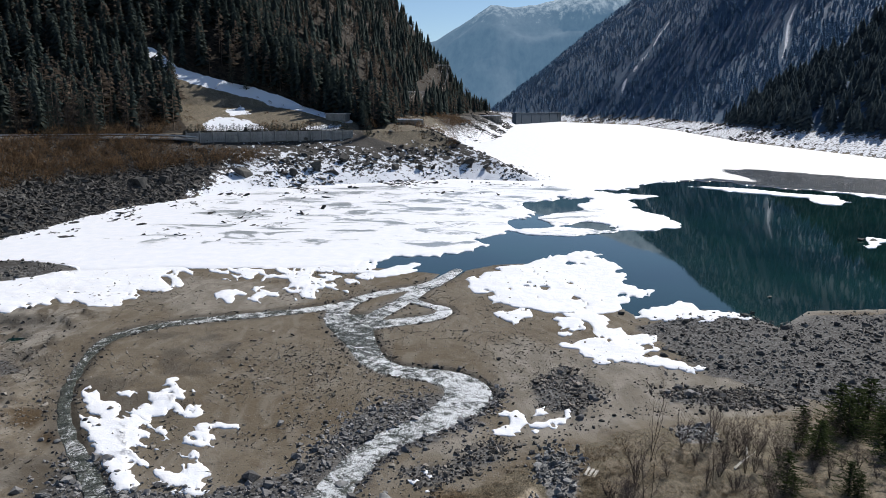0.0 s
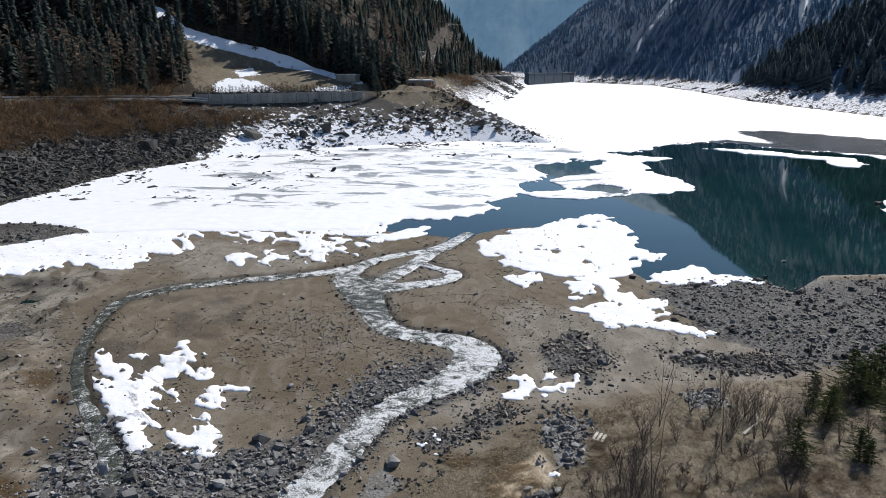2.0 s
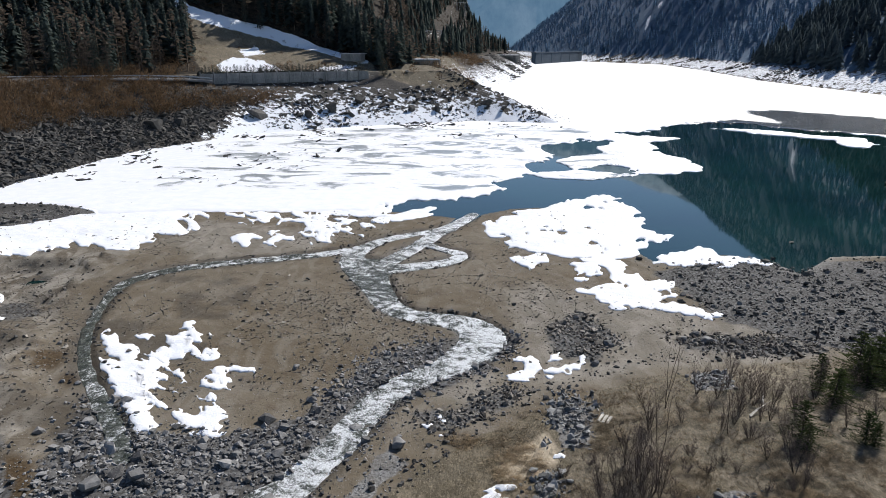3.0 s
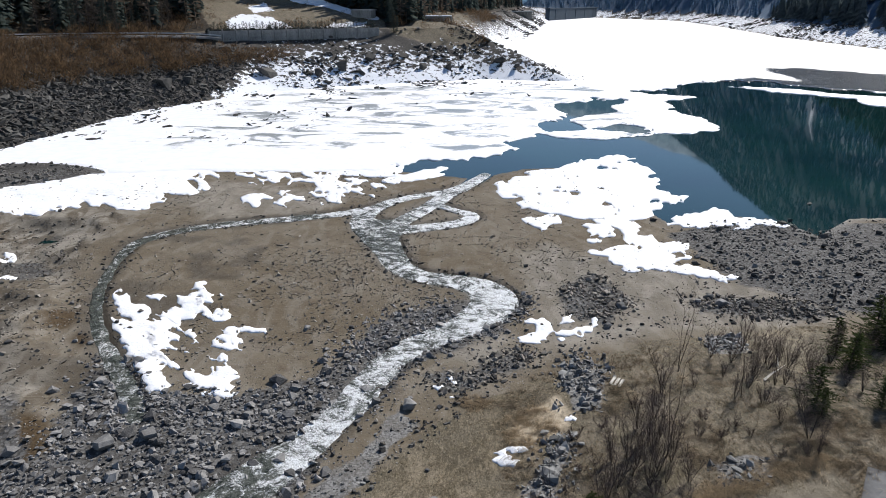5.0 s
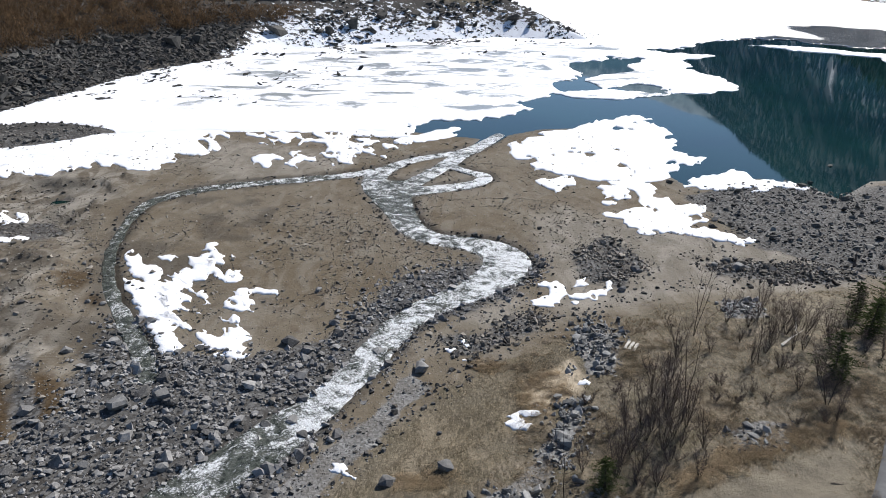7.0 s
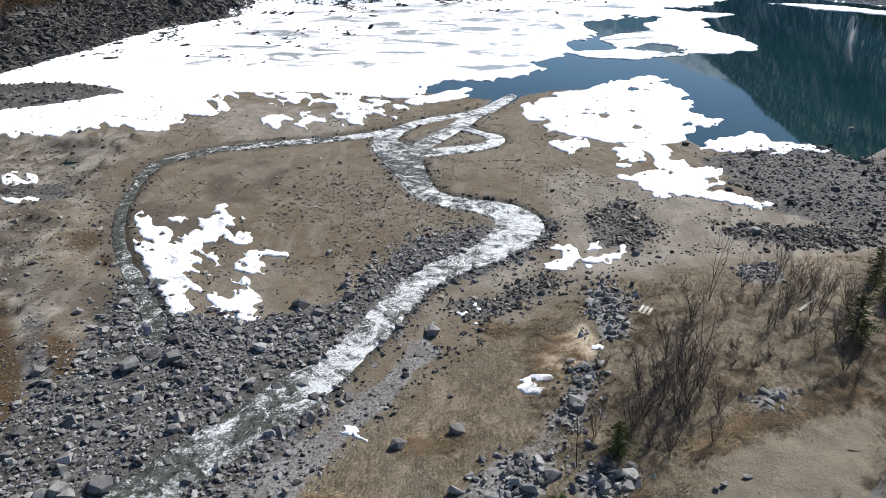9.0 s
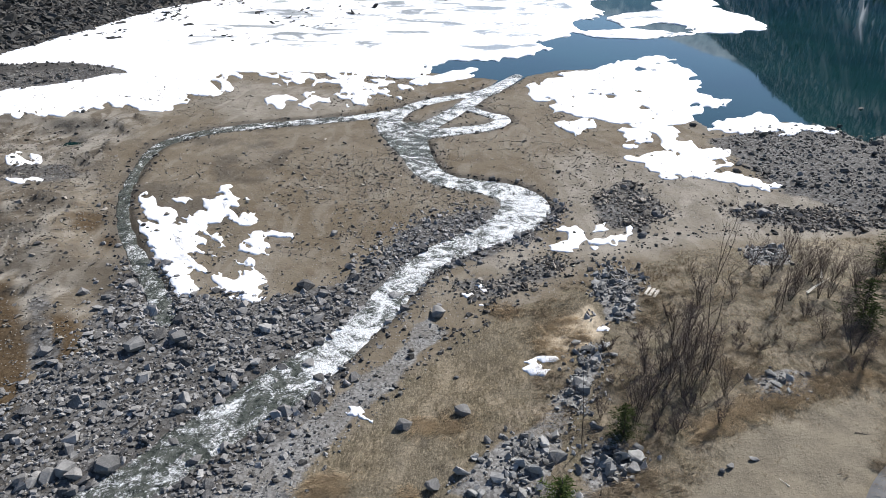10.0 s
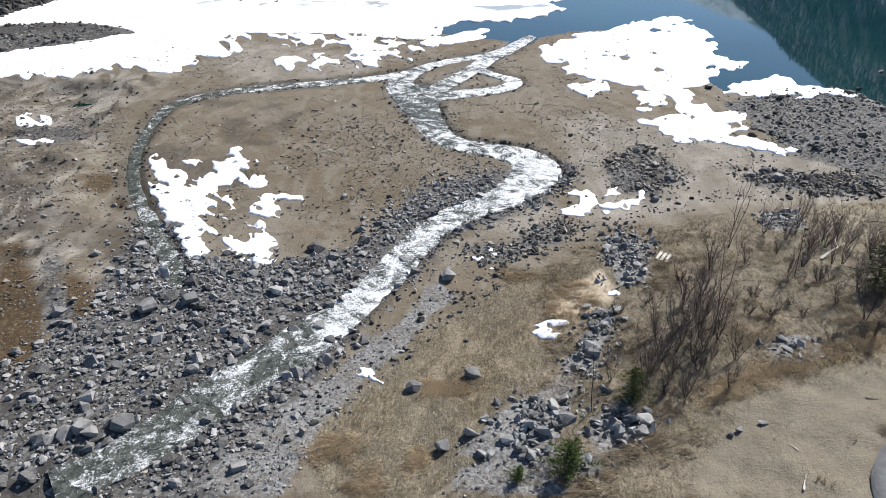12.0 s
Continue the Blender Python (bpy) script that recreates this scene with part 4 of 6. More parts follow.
def scatter(name, shapes, at, size, mat, label, category, rng, turn=None, tilt=0.35, kind="stuff", smooth=False):
    """Many small solids as one object."""
    n = len(at)
    which = rng.integers(0, len(shapes), n)
    verts, faces, base = [], [], 0
    for k, (sv, sf) in enumerate(shapes):
        m = which == k
        c = int(m.sum())
        if not c:
            continue
        yaw, ta, tb = rng.uniform(0, 2 * np.pi, c) if turn is None else rng.normal(turn, 0.45, c), rng.normal(0, tilt, c), rng.normal(0, tilt, c)
        v = sv[None] * (size[m][:, None, None] if size.ndim == 1 else size[m][:, None, :])
        x, y, z = v[..., 0], v[..., 1], v[..., 2]
        y, z = y * np.cos(ta)[:, None] - z * np.sin(ta)[:, None], y * np.sin(ta)[:, None] + z * np.cos(ta)[:, None]
        x, z = x * np.cos(tb)[:, None] - z * np.sin(tb)[:, None], x * np.sin(tb)[:, None] + z * np.cos(tb)[:, None]
        x, y = x * np.cos(yaw)[:, None] - y * np.sin(yaw)[:, None], x * np.sin(yaw)[:, None] + y * np.cos(yaw)[:, None]
        p = np.stack([x, y, z], -1) + at[m][:, None, :]
        verts.append(p.reshape(-1, 3))
        faces.append((sf[None] + (base + np.arange(c) * len(sv))[:, None, None]).reshape(-1, sf.shape[1]))
        base += c * len(sv)
    me = bpy.data.meshes.new(name)
    fill(me, np.concatenate(verts), np.concatenate(faces), smooth)
    me.materials.append(mat)
    return tagged(new(name, me), label, category, kind=kind)


def sow(rng, box, count, density):
    """Random places in a box x0, x1, y0, y1, kept with the chance that density(x, y) gives."""
    x, y = rng.uniform(box[0], box[1], count), rng.uniform(box[2], box[3], count)
    keep = rng.random(count) < density(x, y)
    return x[keep], y[keep]


def settle(x, y, size, sunk):
    return np.stack([x, y, height(x, y) + size * sunk], -1)


STONES = [stone_shape(s, 12, 0.62, 0.4) for s in range(8)]
BLOCKS = [stone_shape(40 + s, 14, 0.75, 0.75) for s in range(6)]
SLABS = [stone_shape(160 + s, 9, 0.75, 0.85) for s in range(8)]
rng = np.random.default_rng(7)


def in_any(x, y, fields, soft):
    out = np.zeros_like(x)
    for f in fields:
        out = np.maximum(out, ease(area(x, y, f) + 1.6 * fbm(x, y, 5, 3, 81), -soft, soft))
    return out


def stream_gap(x, y):
    """Low in the middle of the running water, 1 outside it."""
    reach, white = water_reach(x, y)
    return np.maximum(1 - ease(reach, -0.4, 0.5), np.where(y < 38, 0.3, 0.12))


NEAR_FIELD = GRAVEL_FIELDS[:1]


def near_density(x, y):
    clump = 0.55 + 0.75 * fbm(x, y, 4.0, 3, 83)
    strip = ease(area(x, y, GRAVEL_FIELDS[3]), -0.6, 0.4)
    return np.clip(in_any(x, y, NEAR_FIELD, 2.0) * clump, 0, 1) * stream_gap(x, y) * (1 - 0.8 * strip)


x, y = sow(rng, (-45, 14, 14, 66), 150000, near_density)
s = np.clip(rng.lognormal(-1.85, 0.6, len(x)), 0.06, 0.95)
scatter("stones", STONES, settle(x, y, s, 0.12), s, ROCK, "grey angular stones strewn along the stream", "stones", rng)

STONY = [GRAVEL_FIELDS[1], *GRAVEL_FIELDS[4:7], [(-19.7, 61.4), (-13.0, 64.9), (-8.2, 60.9), (-0.9, 54.0), (-0.7, 44.5), (-9.2, 40.0), (-15.3, 43.3), (-19.5, 52.5)], [(-56.8, 66.6), (-44.3, 69.4), (-34.8, 60.2), (-29.3, 48.5), (-28.2, 37.7), (-34.7, 37.1)], [(-23.6, 52.1), (-17.8, 51.5), (-13.7, 40.3), (-18.6, 41.4)]]


def flat_density(x, y):
    dd = area(x, y, DELTA_LAND)
    clump = ease(fbm(x, y, 7.0, 4, 85), 0.02, 0.42)
    mid = in_any(x, y, STONY, 3.0) * np.clip(0.55 + 1.2 * fbm(x, y, 3.5, 3, 119), 0.05, 1)
    return np.clip(clump * 0.5 + mid + 0.06, 0, 1) * (dd > 1) * (area(x, y, HILL) < 1) * stream_gap(x, y)


PEBBLES = [stone_shape(140 + s, 8, 0.62, 0.5) for s in range(8)]
x, y = sow(rng, (-75, 60, 20, 104), 150000, flat_density)
s = np.clip(rng.lognormal(-1.95, 0.5, len(x)), 0.06, 0.7)
scatter("stones", PEBBLES, settle(x, y, s, 0.12), s, ROCK_SILT, "scattered stones half sunk in brown silt", "stones", rng)


def shore_density(x, y):
    dd = area(x, y, DELTA_LAND)
    return np.clip(in_any(x, y, GRAVEL_FIELDS[2:3], 2.0) * (0.5 + 1.1 * fbm(x, y, 7, 3, 87)), 0, 1) * (dd > -2.5)


x, y = sow(rng, (18, 90, 46, 92), 38000, shore_density)
s = np.clip(rng.lognormal(-1.85, 0.6, len(x)), 0.08, 1.0)
scatter("shore_stones", STONES + BLOCKS, settle(x, y, s, 0.13), s, ROCK_MID, "dark wet stones along the water's edge", "stones", rng)


def hill_density(x, y):
    return np.clip(in_any(x, y, HILL_GRAVEL, 1.0) * np.clip(0.75 + 0.9 * fbm(x, y, 2.2, 3, 79), 0.1, 1), 0, 1)


x, y = sow(rng, (-4, 30, 16, 48), 38000, hill_density)
s = np.clip(rng.lognormal(-1.58, 0.5, len(x)), 0.09, 0.75)
scatter("rubble", BLOCKS + STONES, settle(x, y, s, 0.16), np.stack([s * 1.15, s, s * 0.85], -1), RUBBLE, "grey angular rubble piled on the grassy bank", "stones", rng, tilt=0.6)

x, y = sow(rng, (-16, 12, 14, 46), 26000, lambda x, y: np.clip(in_any(x, y, [GRAVEL_FIELDS[3], *PALE_GRAVEL], 0.8) * (0.6 + 0.8 * fbm(x, y, 2.5, 3, 99)), 0, 1) * stream_gap(x, y))
s = np.clip(rng.lognormal(-2.5, 0.45, len(x)), 0.04, 0.3)
scatter("gravel", STONES, settle(x, y, s, 0.15), s, RUBBLE, "small pale grey gravel beside the stream", "gravel", rng)


x, y = sow(rng, (-6, 46, 36, 64), 60000, lambda x, y: in_any(x, y, GRAVEL_FIELDS[7:], 1.4) * np.clip(0.6 + 0.9 * fbm(x, y, 3, 3, 77), 0.1, 1) * stream_gap(x, y))
s = np.clip(rng.lognormal(-1.75, 0.5, len(x)), 0.08, 0.7)
scatter("stones", BLOCKS, settle(x, y, s, 0.14), s, ROCK_SILT, "heaps of brown-grey stones on the silt", "stones", rng, tilt=0.5)


def edge_density(x, y):
    d, _ = line_dist(x, y, BENCH)
    reach, _ = water_reach(x, y)
    rim = (1 - ease(d, 0.4, 2.2)) * 0.8 * (area(x, y, HILL) < 0.5)
    banks = (1 - ease(np.abs(reach + 0.7), 0.2, 0.8)) * 0.7 * np.clip(0.7 + fbm(x, y, 5, 3, 95), 0, 1)
    return np.clip(rim + banks + 0.45 * terraces(x, y)[1], 0, 1) * (area(x, y, DELTA_LAND) > 1) * stream_gap(x, y)


x, y = sow(rng, (-60, 40, 14, 100), 42000, edge_density)
s = np.clip(rng.lognormal(-1.75, 0.5, len(x)), 0.08, 0.6)
scatter("bank_stones", STONES, settle(x, y, s, 0.12), s, ROCK_DARK, "dark wet stones lining the stream", "stones", rng)


x, y = sow(rng, (-110, -30, 80, 115), 5000, lambda x, y: ease(area(x, y, ISLAND), -1.0, 1.5) * np.clip(0.5 + 1.2 * fbm(x, y, 4, 3, 93), 0, 1))
s = np.clip(rng.lognormal(-1.0, 0.5, len(x)), 0.15, 1.3)
scatter("stones", STONES + BLOCKS, settle(x, y, s, 0.12), s, ROCK_MID, "grey brown rocks on a low bar in the ice", "stones", rng)


def left_density(x, y):
    d = area(x, y, LEFT_LAND)
    clump = ease(fbm(x, y, 12, 4, 89), -0.25, 0.35)
    snowy = ease(x, -74, -60)
    return ((d > -1) & (d < 32)) * np.clip(np.where(snowy > 0.5, clump * (0.6 + 0.03 * d), 0.9), 0, 1)


x, y = sow(rng, (-105, 45, 85, 420), 90000, left_density)
s = np.clip(rng.lognormal(-0.72, 0.6, len(x)), 0.22, 3.0)
scatter("shore_rocks", SLABS, settle(x, y, s, 0.06), np.stack([s * 1.25, s, s * 0.75], -1), ROCK_DARK, "dark angular rocks on the snowy shore", "rocks", rng, tilt=0.3)


x, y = sow(rng, (-112, -58, 85, 215), 36000, lambda x, y: (np.abs(area(x, y, LEFT_LAND) - 9) < 11) * (1 - ease(x, -74, -62)))
s = np.clip(rng.lognormal(-0.55, 0.5, len(x)), 0.25, 2.4)
scatter("scree", SLABS, settle(x, y, s, 0.12), np.stack([s * 1.2, s, s * 0.7], -1), ROCK_DARK, "dark angular scree below the road", "rocks", rng, tilt=0.35)


def ice_edge_density(x, y):
    d = area(x, y, LEFT_LAND)
    lines = ease(fbm(x + 0.7 * y, 0.35 * (y - 0.7 * x), 9, 4, 97, 0.6), 0.0, 0.3)
    return ((d > -45) & (d < 1)) * lines * (0.12 + 0.88 * ease(d, -22, -2)) * ease(x, -78, -66) * (1 - ease(x, 5, 40))


x, y = sow(rng, (-80, 45, 120, 320), 60000, ice_edge_density)
s = np.clip(rng.lognormal(-0.75, 0.5, len(x)), 0.2, 1.8)
scatter("shore_rocks", SLABS, np.stack([x, y, np.maximum(height(x, y), 0.05) + 0.1 * s], -1), np.stack([s * 1.8, s, s * 0.5], -1), ROCK_DARK, "dark rocks standing out of the snow at the lake's edge", "rocks", rng, turn=0.5, tilt=0.3)


def far_density(x, y):
    dl, dr = area(x, y, LEFT_LAND), area(x, y, RIGHT_LAND)
    clump = ease(fbm(x + 0.8 * y, 0.3 * (y - 0.8 * x), 30, 4, 91), -0.1, 0.35)
    return (((dl > -1) & (dl < 33)) | ((dr > -2) & (dr < 28))) * clump


x, y = sow(rng, (0, 330, 240, 1150), 36000, far_density)
s = np.clip(rng.lognormal(0.6, 0.5, len(x)), 0.6, 5.0) * np.clip(y / 650, 0.35, 1)
scatter("shore_rocks", SLABS, settle(x, y, s, 0.05), np.stack([s * 2.4, s, s * 0.6], -1), ROCK_DARK, "dark rock ledges on the drawn-down shore", "rocks", rng, turn=0.65, tilt=0.25)

# boulders that stand out singly: places and sizes
BOULDER_SPOTS = [
    ([(-17.6, 33.6), (-12.1, 40.1), (-3.3, 37.4), (-6.4, 39.7), (-1.4, 27.8), (-4.1, 27.2), (-9.0, 31.0), (-9.8, 32.2), (-19.7, 32.6), (-15.1, 27.8), (-18.9, 23.1), (-19.9, 22.8), (-18.3, 23.5), (-16.6, 23.9)], 0.9),
    ([(-19.4, 22.7), (-14.6, 25.8), (-13.5, 30.4), (-16.1, 20.9), (-12.8, 23.2), (-13.0, 35.8), (-12.0, 47.7), (12.6, 53.0), (10.6, 49.3), (5.0, 31.8), (7.0, 36.7), (-2.3, 22.9), (5.7, 23.8)], 0.6),
    ([(-25.4, 202.5), (-2.6, 216.5), (0.9, 216.4), (-76.3, 162.0), (-75.7, 154.8), (-27.4, 203.0)], 1.8),
    ([(-76.2, 174.0), (-73.0, 180.5), (-45.7, 211.6), (-39.9, 218.0), (-15.9, 229.3), (-7.6, 232.7), (-32.3, 227.0), (8.7, 239.3), (14.4, 235.4)], 3.6),
    ([(-58.6, 202.5)], 7.0),
    ([(-28.0, 44.7), (-26.8, 44.5), (-31.6, 42.9), (-45.0, 70.5), (-15.5, 68.2), (5.3, 61.7), (18.9, 54.5), (21.3, 54.1), (21.0, 55.9), (-0.6, 60.0), (1.6, 59.4)], 0.5),
    ([(42.3, 86.6), (20.1, 55.4), (20.6, 54.1), (25.7, 60.4), (12.4, 53.2), (36.9, 79.3), (21.1, 78.5), (36.0, 69.2), (44.1, 74.2), (38.6, 62.4)], 0.8),
    ([(79.4, 125.5), (77.7, 126.5), (2.4, 195.0), (-71.0, 175.5), (-51.5, 151.2), (30.4, 212.2)], 1.3),
]
BOULDER_SIZE_JITTER = random.Random(5)
boulder_meshes = []
for k in range(7):
    bv, bf = stone_shape(90 + k, 26, 0.72, 0.65)
    boulder_meshes.append(mesh_of("boulder", bv, bf, BOULDER))
dark_meshes = []
for k in range(4):
    bv, bf = stone_shape(190 + k, 12, 0.8, 0.9)
    dark_meshes.append(mesh_of("boulder", bv, bf, ROCK_DARK))
for spots, size in BOULDER_SPOTS:
    for bx, by in spots:
        r = size * BOULDER_SIZE_JITTER.uniform(0.75, 1.3)
        pool = dark_meshes if by > 60 else boulder_meshes
        b = new("boulder", pool[BOULDER_SIZE_JITTER.randrange(len(pool))])
        zz = max(float(height(np.array([bx]), np.array([by]))[0]), -0.1)
        b.matrix_world = pose(bx, by, zz + 0.2 * r, BOULDER_SIZE_JITTER.uniform(-12, 12), BOULDER_SIZE_JITTER.uniform(-12, 12), BOULDER_SIZE_JITTER.uniform(0, 360)) @ Matrix.Diagonal((r, r, r, 1))
        tagged(b, "dark weathered boulder lying on the shore" if by > 60 else "light grey angular boulder beside the stream", "boulder", "boulders")


# large stones in the stream bed, each on its own
x, y = sow(rng, (-45, 14, 14, 66), 620, near_density)
big_meshes = [mesh_of("large_stone", *stone_shape(300 + k, 20, 0.66, 0.7), BOULDER) for k in range(8)]
for k, (bx, by) in enumerate(zip(x[:100], y[:100])):
    r = float(np.clip(rng.lognormal(-0.95, 0.3), 0.28, 0.8))
    b = new("large_stone", big_meshes[k % 8])
    b.matrix_world = pose(bx, by, float(height(np.array([bx]), np.array([by]))[0]) + 0.14 * r, rng.uniform(-14, 14), rng.uniform(-14, 14), rng.uniform(0, 360)) @ Matrix.Diagonal((r, r, r, 1))
    tagged(b, "large grey stone in the stream bed", "stone", "large stones")


# ---------------------------------------------------------------- forest


def spruce_shape(seed, tiers=6, sides=9):
    """A far spruce, 1 m high: ragged drooping tiers round a stem."""
    rng_ = random.Random(seed)
    v, f = [], []
    for k in range(tiers):
        z0, z1 = 0.10 + 0.80 * k / tiers, min(1.0, 0.10 + 0.80 * k / tiers + 0.27 + 0.03 * k)
        r0 = 0.14 * (1 - k / tiers) ** 0.85 + 0.012
        top = len(v)
        v.append((rng_.uniform(-0.006, 0.006), rng_.uniform(-0.006, 0.006), z1))
        for j in range(sides):
            a = 2 * math.pi * (j + rng_.uniform(-0.3, 0.3)) / sides
            r = r0 * (rng_.uniform(0.85, 1.2) if j % 2 else rng_.uniform(0.35, 0.6))
            v.append((r * math.cos(a), r * math.sin(a), z0 - (0.03 if j % 2 else -0.03) + rng_.uniform(-0.02, 0.02)))
        f += [(top, top + 1 + j, top + 1 + (j + 1) % sides) for j in range(sides)]
    n = len(v)
    v += [(0.012, 0, 0), (-0.008, 0.01, 0), (-0.008, -0.01, 0), (0, 0, 0.5)]
    f += [(n, n + 1, n + 3), (n + 1, n + 2, n + 3), (n + 2, n, n + 3)]
    return np.array(v), np.array(f)


def larch_shape(seed, twigs=20):
    """A far leafless larch, 1 m high: a stem and thin rising twigs."""
    rng_ = random.Random(seed)
    v, f = [(0.011, 0, 0), (-0.008, 0.009, 0), (-0.008, -0.009, 0), (0, 0, 1.0)], [(0, 1, 3), (1, 2, 3), (2, 0, 3)]
    for k in range(twigs):
        h = 0.2 + 0.76 * (k / twigs) ** 0.9
        a, ln = rng_.uniform(0, 6.283), 0.17 * (1 - h) ** 0.7 * rng_.uniform(0.7, 1.2) + 0.02
        c, s_ = math.cos(a), math.sin(a)
        n, w = len(v), 0.021
        v += [(-s_ * w * 0.2, c * w * 0.2, h), (c * ln * 0.6 - s_ * w, s_ * ln * 0.6 + c * w, h - 0.015 + rng_.uniform(-0.02, 0.03)), (c * ln, s_ * ln, h + rng_.uniform(-0.03, 0.03)), (c * ln * 0.6 + s_ * w, s_ * ln * 0.6 - c * w, h + 0.03)]
        f += [(n, n + 1, n + 2), (n, n + 2, n + 3)]
    return np.array(v), np.array(f)


def bough_shape(seed, boughs=58):
    """A nearer spruce, 1 m high: a stem with many drooping boughs."""
    rng_ = random.Random(seed)
    v, f = [(0.012, 0, 0), (-0.009, 0.01, 0), (-0.009, -0.01, 0), (0, 0, 1.0)], [(0, 1, 3), (1, 2, 3), (2, 0, 3)]
    for k in range(boughs):
        h = 0.1 + 0.88 * k / boughs
        a, ln = 2.4 * k + rng_.uniform(-0.5, 0.5), 0.155 * (1 - h) ** 0.75 * rng_.uniform(0.6, 1.25) + 0.015
        c, s_ = math.cos(a), math.sin(a)
        w, n = 0.03 + 0.25 * ln, len(v)
        low = h - 0.035 - 0.3 * ln
        v += [(0, 0, h + 0.03), (c * ln * 0.7 - s_ * w, s_ * ln * 0.7 + c * w, low + rng_.uniform(-0.02, 0.02)), (c * ln, s_ * ln, low + 0.01), (c * ln * 0.7 + s_ * w, s_ * ln * 0.7 - c * w, low + rng_.uniform(-0.02, 0.02))]
        f += [(n, n + 1, n + 2), (n, n + 2, n + 3)]
    return np.array(v), np.array(f)


SPRUCES = [spruce_shape(s, 5, 8) for s in range(7)]
NEAR_SPRUCES = [bough_shape(40 + s) for s in range(6)]
FAR_SPRUCES = [spruce_shape(20 + s, 4, 5) for s in range(6)]
LARCHES = [larch_shape(60 + s) for s in range(5)]
# the clearing above the retaining wall, and the strip of felled wood under the power line
CLEARING = MEADOW
POWER_STRIP = [(-27.9, 492.5), (-27.1, 586.8), (-22.8, 697.3), (-17.7, 854.6), (-13.3, 923.1), (-7.6, 940.6), (-4.5, 912.6), (-8.6, 773.0), (-13.3, 645.7), (-14.6, 540.0)]


def woods_left(x, y):
    d = area(x, y, LEFT_LAND)
    thick = 0.75 + 0.5 * fbm(x, y, 40, 3, 101)
    return np.clip(thick, 0, 1) * (d > 42) * (area(x, y, CLEARING) < 0) * (line_dist(x, y, CHANNEL)[0] > 4) * (area(x, y, POWER_STRIP) < 0) * (d < 620) * (x > -0.95 * y) * np.clip(520 / (x * x + y * y) ** 0.5, 0, 1) ** 1.0


def gully_gap(x, y):
    return np.minimum(line_dist(x, y, GULLIES[0])[0] - 1, line_dist(x, y, GULLIES[1])[0])


def woods_right(x, y):
    d = area(x, y, RIGHT_LAND)
    thick = 0.8 + 0.5 * fbm(x, y, 60, 3, 103)
    return np.clip(thick, 0, 1) * (d > 27) * (d < 1500) * (x < 0.95 * y) * np.clip(560 / (x * x + y * y) ** 0.5, 0, 1) * (gully_gap(x, y) > 6)


x, y = sow(rng, (-420, 110, 90, 1350), 30000, woods_left)
x2, y2 = sow(rng, (-330, -20, 150, 420), 7000, woods_left)
x, y = np.concatenate([x, x2]), np.concatenate([y, y2])
larchy = rng.random(len(x)) < 0.28 + 0.35 * ease(fbm(x, y, 55, 3, 105), 0.0, 0.4)
close = np.hypot(x, y) < 430
for name, mask, shapes, mat, label, lo, hi in (("spruce_forest", ~larchy & close, NEAR_SPRUCES, SPRUCE, "tall dark spruces above the road", 8, 17), ("spruce_forest", ~larchy & ~close, SPRUCES, SPRUCE, "dark spruce forest covering the steep slope", 9, 21), ("larch_forest", larchy, LARCHES, LARCH, "leafless brown larches among the spruces", 9, 17)):
    h = rng.uniform(lo, hi, int(mask.sum()))
    wide = h * rng.uniform(0.95, 1.5, len(h))
    scatter(name, shapes, settle(x[mask], y[mask], h, -0.02), np.stack([wide, wide, h], -1), mat, label, "forest", rng, tilt=0.02, smooth=True)
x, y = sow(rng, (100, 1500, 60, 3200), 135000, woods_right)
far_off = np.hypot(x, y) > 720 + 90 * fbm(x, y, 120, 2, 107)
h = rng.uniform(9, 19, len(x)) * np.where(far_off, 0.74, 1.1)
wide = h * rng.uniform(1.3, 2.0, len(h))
for mask, shapes, mat, label in ((far_off, FAR_SPRUCES, HAZE_SPRUCE, "spruce forest on the far mountainside, coloured blue-grey for haze"), (~far_off, SPRUCES, SPUR_SPRUCE, "dark spruce forest on the shaded near spur")):
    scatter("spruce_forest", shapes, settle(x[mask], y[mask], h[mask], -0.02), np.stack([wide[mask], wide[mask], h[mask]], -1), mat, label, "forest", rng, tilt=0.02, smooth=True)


# ---------------------------------------------------------------- distance
fx, fy = np.meshgrid(np.linspace(-1500, 2600, 150), np.linspace(2300, 4200, 60))
ridge = np.interp(fx / 3300 * 1225 + 784, [300, 560, 680, 765, 860, 905, 1000, 1090, 1250, 1500], [40, 50, 95, 105, 166, 160, 188, 215, 260, 300])
crest = ridge / 1225 * 3300 + 24
up = ease(fy, 2300, 3300)
fz = -60 + (crest + 60) * up * (1 + 0.10 * fbm(fx, fy, 260, 5, 111) * (1 - up * 0.6)) + 70 * up * fbm(fx, fy, 150, 4, 113) * (1 - up) * 3
fz = np.where(fy > 3300, crest - (fy - 3300) * 0.3 + 12 * fbm(fx, fy, 90, 4, 115), fz + 12 * up * fbm(fx, fy, 90, 4, 115))


